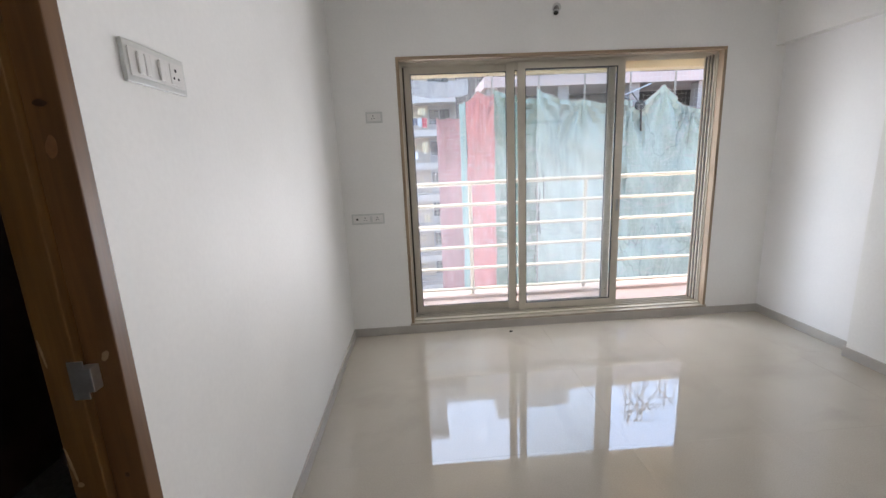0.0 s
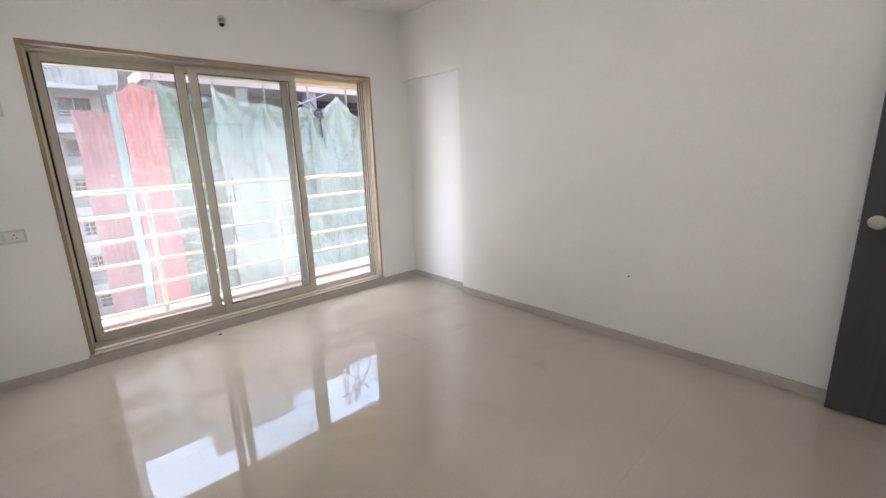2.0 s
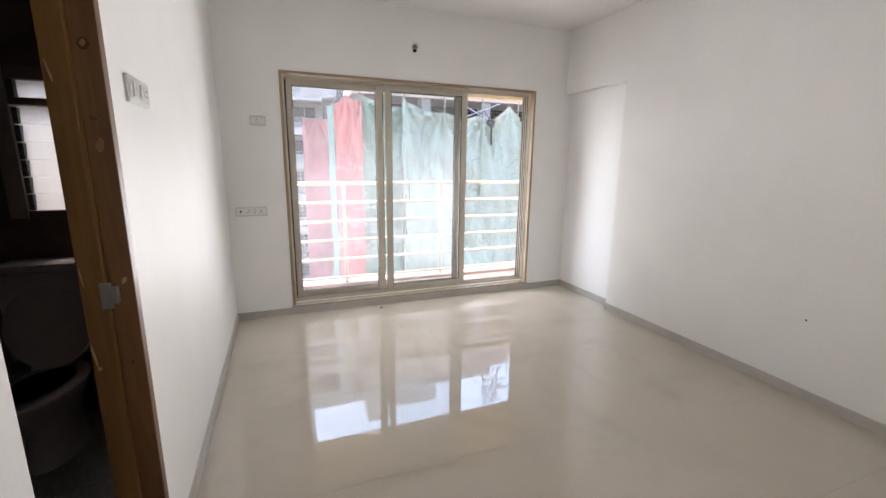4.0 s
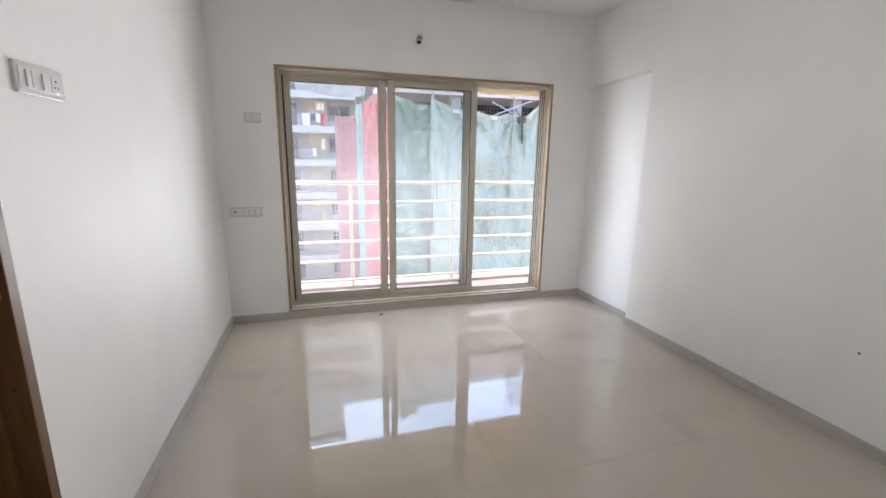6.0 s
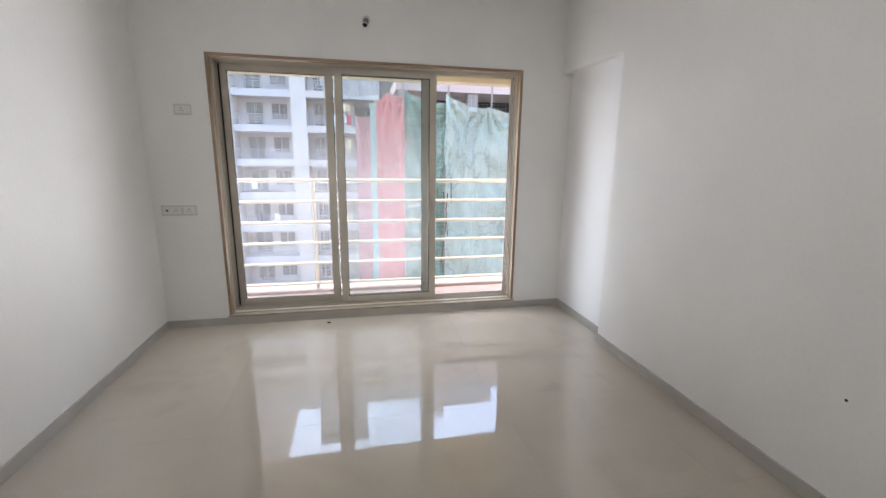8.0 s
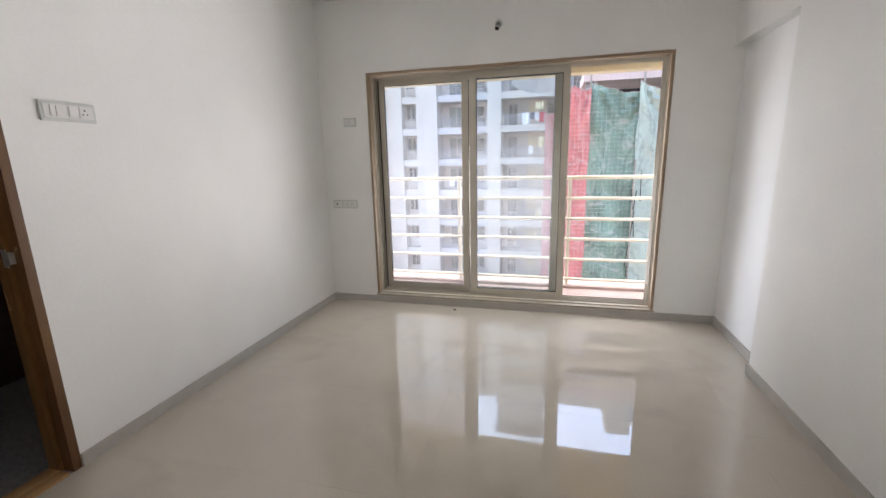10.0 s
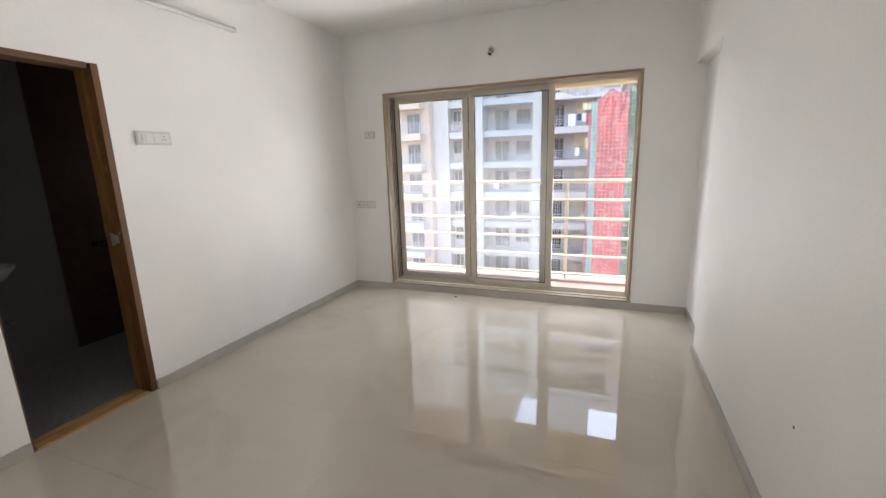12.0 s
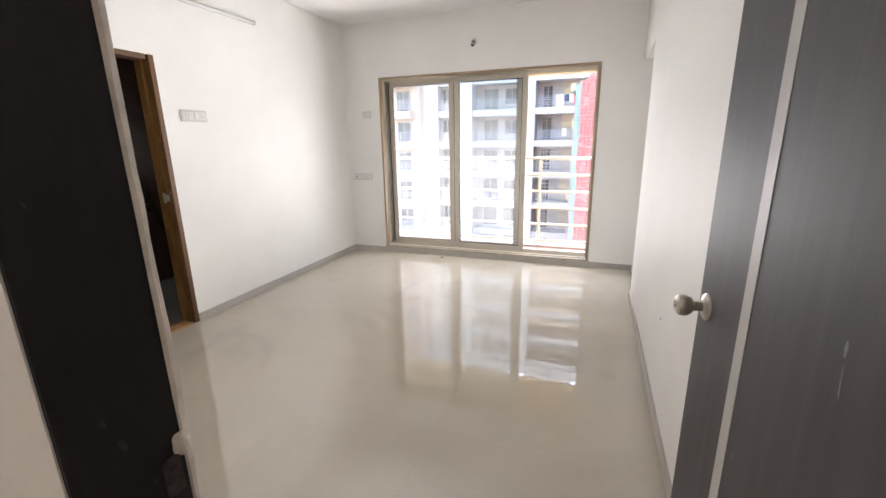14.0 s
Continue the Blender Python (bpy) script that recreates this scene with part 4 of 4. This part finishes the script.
for z in FL:
    far_balcony(far, -7.05, -2.9, z, GREYPAINT)
    far_balcony(far, -1.8, 4.2, z, WHITEWASH, 0.15)
    part("slab", boxes((-10.1, BYF - 0.05, z - 0.28, -8.85, BYF + 0.85, z + 0.28)), WHITEWASH, far)
    far_window(far, -9.62, z + 0.95, BYF + 0.85, 0.8, 1.2)
    bars = [(-10.1, BYF + 0.04, z + 0.28 + 0.19 * k, -8.85, BYF + 0.08, z + 0.33 + 0.19 * k) for k in range(1, 5)]
    bars += [(-10.1 + 0.31 * k - 0.02, BYF + 0.045, z + 0.28, -10.1 + 0.31 * k + 0.02, BYF + 0.075, z + 1.05) for k in range(1, 4)]
    part("balcony_rail", boxes(*bars), WHITEWASH, far)
wing = thing("apartment_wing", "peach and white wing of the apartment block with balconies", "building")
part("wall", boxes((-24.0, BYF - 1.0, -16, -11.52, BYF + 1.5, TOP)), PEACH, wing)
for z in FL:
    part("slab", boxes((-15.6, BYF - 2.2, z - 0.32, -11.9, BYF - 1.0, z + 0.25)), PEACH if z > 3 else WHITEWASH, wing)
    bars = [(-15.55, BYF - 2.15, z + 0.25 + 0.20 * k, -11.95, BYF - 2.11, z + 0.30 + 0.20 * k) for k in range(1, 5)]
    bars += [(-15.55 + 0.9 * k - 0.03, BYF - 2.16, z + 0.25, -15.55 + 0.9 * k + 0.03, BYF - 2.10, z + 1.08) for k in range(5)]
    part("balcony_rail", boxes(*bars), GRILLE, wing)
    far_window(wing, -13.0, z + 0.28, BYF - 1.0, 1.3, 1.7)
    far_window(wing, -14.9, z + 0.8, BYF - 1.0, 1.0, 1.1)

# laundry on the far balconies
CLOTH = [mat("laundry_white", (0.75, 0.76, 0.78), vary=0.05), mat("laundry_red", (0.55, 0.05, 0.08), vary=0.05), mat("laundry_dark", (0.06, 0.07, 0.12), vary=0.05), mat("laundry_cream", (0.70, 0.58, 0.35), vary=0.05)]
WASH = [(0.1, 3.60, 0, 0.55, 0.95), (0.62, 3.60, 2, 0.35, 0.5), (0.98, 3.60, 0, 0.3, 0.6), (1.34, 3.60, 1, 0.36, 0.75), (1.15, 4.35, 3, 0.6, 0.5), (0.55, 1.05, 0, 0.35, 0.6), (1.3, 1.75, 3, 0.45, 0.8)]
WASH += [(-5.9, -1.5, 0, 0.45, 0.6), (-4.4, -4.05, 0, 0.4, 0.7), (1.2, -4.05, 3, 0.5, 0.6), (-5.5, -4.05, 2, 0.5, 0.6)]
for k, (x, z, hue, w, h) in enumerate(WASH):
    bm = bmesh.new()
    bmesh.ops.create_grid(bm, x_segments=6, y_segments=4, size=0.5, matrix=Matrix.Translation((x, BYF - 0.10, z + 1.15 - h / 2)) @ pose(0, 0, 0, 90) @ Matrix.Diagonal((w, h, 1, 1)))
    for v in bm.verts:
        v.co.y += 0.03 * math.sin(v.co.x * 17 + k)
    bmesh.ops.solidify(bm, geom=bm.faces[:], thickness=0.01)
    tagged(part("laundry", bm, CLOTH[hue]), "cloth hung to dry on a far balcony rail", "laundry", group="laundry on the far balconies")

# taller block far beyond, whose roofline the polished floor mirrors
tower = thing("distant_tower", "pale grey tower block far behind the other buildings", "building")
part("wall", boxes((13.7, 52, -16, 21.3, 62, 35.3)), GREYPAINT, tower)
part("wall", boxes((21.3, 52.5, -16, 31.0, 62, 32.2)), WHITEWASH, tower)
part("lift_head", boxes((10.6, 51.5, -16, 13.7, 60, 36.6)), WHITEWASH, tower)
part("parapet", boxes((21.4, 52.2, 32.2, 31.0, 52.5, 33.0)), GREYPAINT, tower)

# building under repair, behind scaffold nets
site = thing("building_under_repair", "concrete building shell under repair behind scaffold nets", "building")
part("core", boxes((3.4, 15.0, -16, 26, 26, 7.9)), DARKIN, site, "solid core coloured dark for the unlit interior behind the open storeys")
SITE_TOP = 8.3
for z in (-11.0, -8.0, -5.0, -2.0, 1.0, 4.0, 7.0):
    part("slab", boxes((3.2, 12.6, z - 0.05, 26, 15.0, z + 0.32)), PINKWASH if z > 3.5 else CONCRETE, site)
for x in (3.5, 6.2, 8.9, 11.6, 14.3, 17.0):
    part("column", boxes((x - 0.2, 12.75, -16, x + 0.2, 13.2, 7.0)), CONCRETE, site)
part("parapet", boxes((3.2, 12.6, 7.0, 26, 13.0, SITE_TOP)), PINKWASH, site)


def draped(name, x0, x1, y, z0, tops, material, label, seed, wave=0.10):
    """A hanging net with folds; tops: (x, z) of the points it is tied to, between which its edge sags."""
    bm = bmesh.new()
    nx, nz = max(8, int((x1 - x0) * 13)), 110
    xs, zs = [p[0] for p in tops], [p[1] for p in tops]
    rows = []
    for j in range(nz + 1):
        t = j / nz
        row = []
        for i in range(nx + 1):
            x = x0 + (x1 - x0) * i / nx
            gap = min(abs(x - q) for q in xs)
            top = float(np.interp(x, xs, zs)) - 0.16 * min(1.0, gap) ** 0.6 + 0.08 * noise.noise((x * 2.3, seed, 2))
            z = z0 + (top - z0) * t
            q = min(range(len(xs)), key=lambda k: abs(x - xs[k]))
            run = math.hypot(x - xs[q], zs[q] + 0.05 - z)
            fan = math.cos(13 * math.atan2(x - xs[q], zs[q] + 0.05 - z) + 3 * noise.noise((seed, run, 1))) * math.exp(-run / 2.2) * min(1.0, run * 2)
            fold = wave * (0.8 * noise.noise((x * 0.9, z * 0.3, seed)) + 0.32 * noise.noise((x * 2.6 + z * 0.5, z * 0.8, seed + 4)) + 0.6 * noise.noise((x * 0.8 + z * 0.9, z * 0.9, seed + 8)) + 0.6 * fan)
            row.append(bm.verts.new((x + 0.25 * fold + 0.05 * noise.noise((z * 0.8, seed, 7)), y + fold, z)))
        rows.append(row)
    for a, b in zip(rows, rows[1:]):
        for i in range(nx):
            bm.faces.new((a[i], a[i + 1], b[i + 1], b[i]))
    hem = [v.co.copy() for v in rows[-1]]
    ob = part(name, bm, material, None, "", True)
    rope = bmesh.new()
    for a, b in zip(hem, hem[1:]):
        rod(a, b, 0.014, 6, None, rope)
    part("hem_rope", rope, BAMBOO, ob, "rope along the tied upper edge")
    return tagged(ob, label, "scaffold net", group="scaffold nets")


draped("scaffold_net", 2.42, 3.42, 11.95, -16, [(2.42, 3.45), (2.85, 3.72), (3.42, 3.66)], REDNET, "red scaffold netting with pale worn patches", 1, wave=0.12)
draped("scaffold_net", 1.76, 4.2, 20.5, -16, [(1.76, 3.75), (2.5, 3.7), (4.2, 3.9)], REDNET_OLD, "faded pink-red scaffold netting", 3, wave=0.10)
draped("scaffold_net", 2.22, 2.45, 12.3, -16, [(2.22, 3.4), (2.45, 3.5)], CYANNET, "narrow cyan netting strip", 5, wave=0.06)
draped("scaffold_net", 3.42, 5.30, 12.15, -16, [(3.42, 3.85), (5.3, 3.5)], GREENNET, "dark green scaffold netting with tears", 7, wave=0.22)
draped("scaffold_net", 4.95, 8.45, 11.9, -16, [(4.95, 3.75), (6.6, 3.35), (8.45, 3.3)], MINTNET, "faded mint green scaffold netting pulled into folds", 9, wave=0.26)
draped("scaffold_net", 8.3, 13.0, 11.8, -16, [(8.3, 3.0), (9.5, 3.75), (10.6, 2.9), (13.0, 3.2)], MINTNET, "mint green scaffold netting hung from a peak", 13, wave=0.26)
for k, x in enumerate((3.38, 5.1, 6.8, 8.5, 10.2, 11.9)):
    tagged(part("scaffold_pole", rod((x, 12.35, -16), (x + 0.05, 12.35, 4.6 + 0.3 * (k % 3)), 0.035, 8), BAMBOO), "weathered upright scaffold pole", "scaffold pole", group="scaffold poles")
for z in (-7.5, -5.5, -3.5, -1.5, 0.5, 2.5):
    tagged(part("scaffold_ledger", rod((2.9, 12.40, z), (12.6, 12.40, z + 0.05), 0.03, 8), BAMBOO), "horizontal scaffold pole tied behind the nets", "scaffold pole", group="scaffold ledgers")

for k, (a, b) in enumerate((((7.7, 12.3, 3.25), (9.3, 12.3, 3.85)), ((7.6, 12.36, 3.75), (9.0, 12.36, 3.15)), ((9.9, 12.3, 8.2), (9.2, 12.6, 10.2)), ((8.6, 12.3, 8.2), (9.9, 12.6, 10.0)), ((9.3, 12.6, 8.2), (9.25, 12.6, 10.4)))):
    tagged(part("scaffold_brace", rod(a, b, 0.026, 8), STEEL if k < 2 else BAMBOO), "pale crossed scaffold brace above the nets", "scaffold brace", group="scaffold braces")
roof_scaffold = thing("roof_scaffold", "weathered bamboo scaffold lashed together on the roof edge", "scaffold")
rnd = random.Random(5)
for k in range(6):
    x = 8.95 + 0.48 * k + rnd.uniform(-0.1, 0.1)
    part("upright", rod((x, 12.45, 6.9), (x + rnd.uniform(-0.2, 0.2), 12.5, 9.0 + rnd.uniform(0.1, 1.2)), 0.024, 6), BAMBOO, roof_scaffold)
for k in range(5):
    z = 8.5 + 0.38 * k
    part("ledger", rod((8.8, 12.42, z), (11.4 - 0.25 * k, 12.42, z + rnd.uniform(-0.25, 0.25)), 0.022, 6), BAMBOO, roof_scaffold)
for x, z, dx, dz in ((9.0, 8.3, 1.3, 1.5), (10.6, 8.3, -1.2, 1.8), (10.2, 8.3, 1.1, 1.3)):
    part("brace", rod((x, 12.38, z), (x + dx, 12.38, z + dz), 0.028, 6), BAMBOO, roof_scaffold)
pulley = thing("hoist_pulley", "dark hoist pulley with hanging chain on the scaffold", "pulley")
part("wheel", rod((8.62, 11.72, 3.05), (8.62, 11.80, 3.05), 0.17, 18), BLACK, pulley)
part("chain", rod((8.66, 11.75, 2.95), (8.70, 11.75, 2.15), 0.035, 8), BLACK, pulley)
part("hanger", rod((8.62, 11.76, 3.1), (8.60, 12.3, 3.55), 0.02, 8), BLACK, pulley)

# loose sheet on the scaffold and dark strands dangling along the nets' gap
bm = bmesh.new()
cols = []
for i in range(13):
    u = i / 12
    cols.append([bm.verts.new((2.55 - 2.6 * u + 0.1 * noise.noise((u * 5, v, 3)), 12.4 + 8.2 * u, 3.72 + 1.5 * u + (0.55 + 0.3 * u) * v - 0.25 * math.sin(math.pi * u) + 0.12 * noise.noise((u * 6, v * 3, 1)))) for v in (0, 0.2, 0.4, 0.6, 0.8, 1.0)])
for a, b in zip(cols, cols[1:]):
    for i in range(5):
        bm.faces.new((a[i], a[i + 1], b[i + 1], b[i]))
tarp = thing("tarpaulin", "grey translucent plastic sheet stretched from the scaffold", "tarpaulin")
part("sheet", bm, cloth("grey_plastic_sheet", (0.42, 0.43, 0.45), 0.55, 0.2, 1.5, 0.3), tarp, "", True)
part("rope", rod((2.55, 12.4, 3.72), (2.45, 12.0, 3.5), 0.012, 6), BAMBOO, tarp)
rnd = random.Random(11)
for k in range(7):
    x, z = 4.95 + rnd.uniform(-0.12, 0.2), rnd.uniform(-2.5, 0.9)
    tagged(part("dark_strand", rod((x, 11.72, z), (x + rnd.uniform(-0.08, 0.08), 11.74, z - rnd.uniform(0.4, 1.3)), 0.018, 6), BLACK), "thin dark strand hanging in the gap between the nets", "rope", group="ropes on the scaffold")
tagged(part("scaffold_pole", rod((4.98, 11.78, -16), (4.93, 11.78, 1.25), 0.03, 8), BAMBOO), "weathered pole in front of the nets", "scaffold pole", group="scaffold poles")

# ---- floor tiles, 0.8 m with hairline joints ----
for i in range(5):
    for j in range(12):
        x0, x1, y0, y1 = i * 0.8 + 0.0003, min((i + 1) * 0.8 - 0.0003, 3.73), max(-(j + 1) * 0.8 + 0.0003, -8.9), -j * 0.8 - 0.0003
        if x1 - x0 > 0.02 and y1 - y0 > 0.02:
            part("tile", boxes((x0, y0, -0.006, x1, y1, 0.0)), FLOOR, floor)
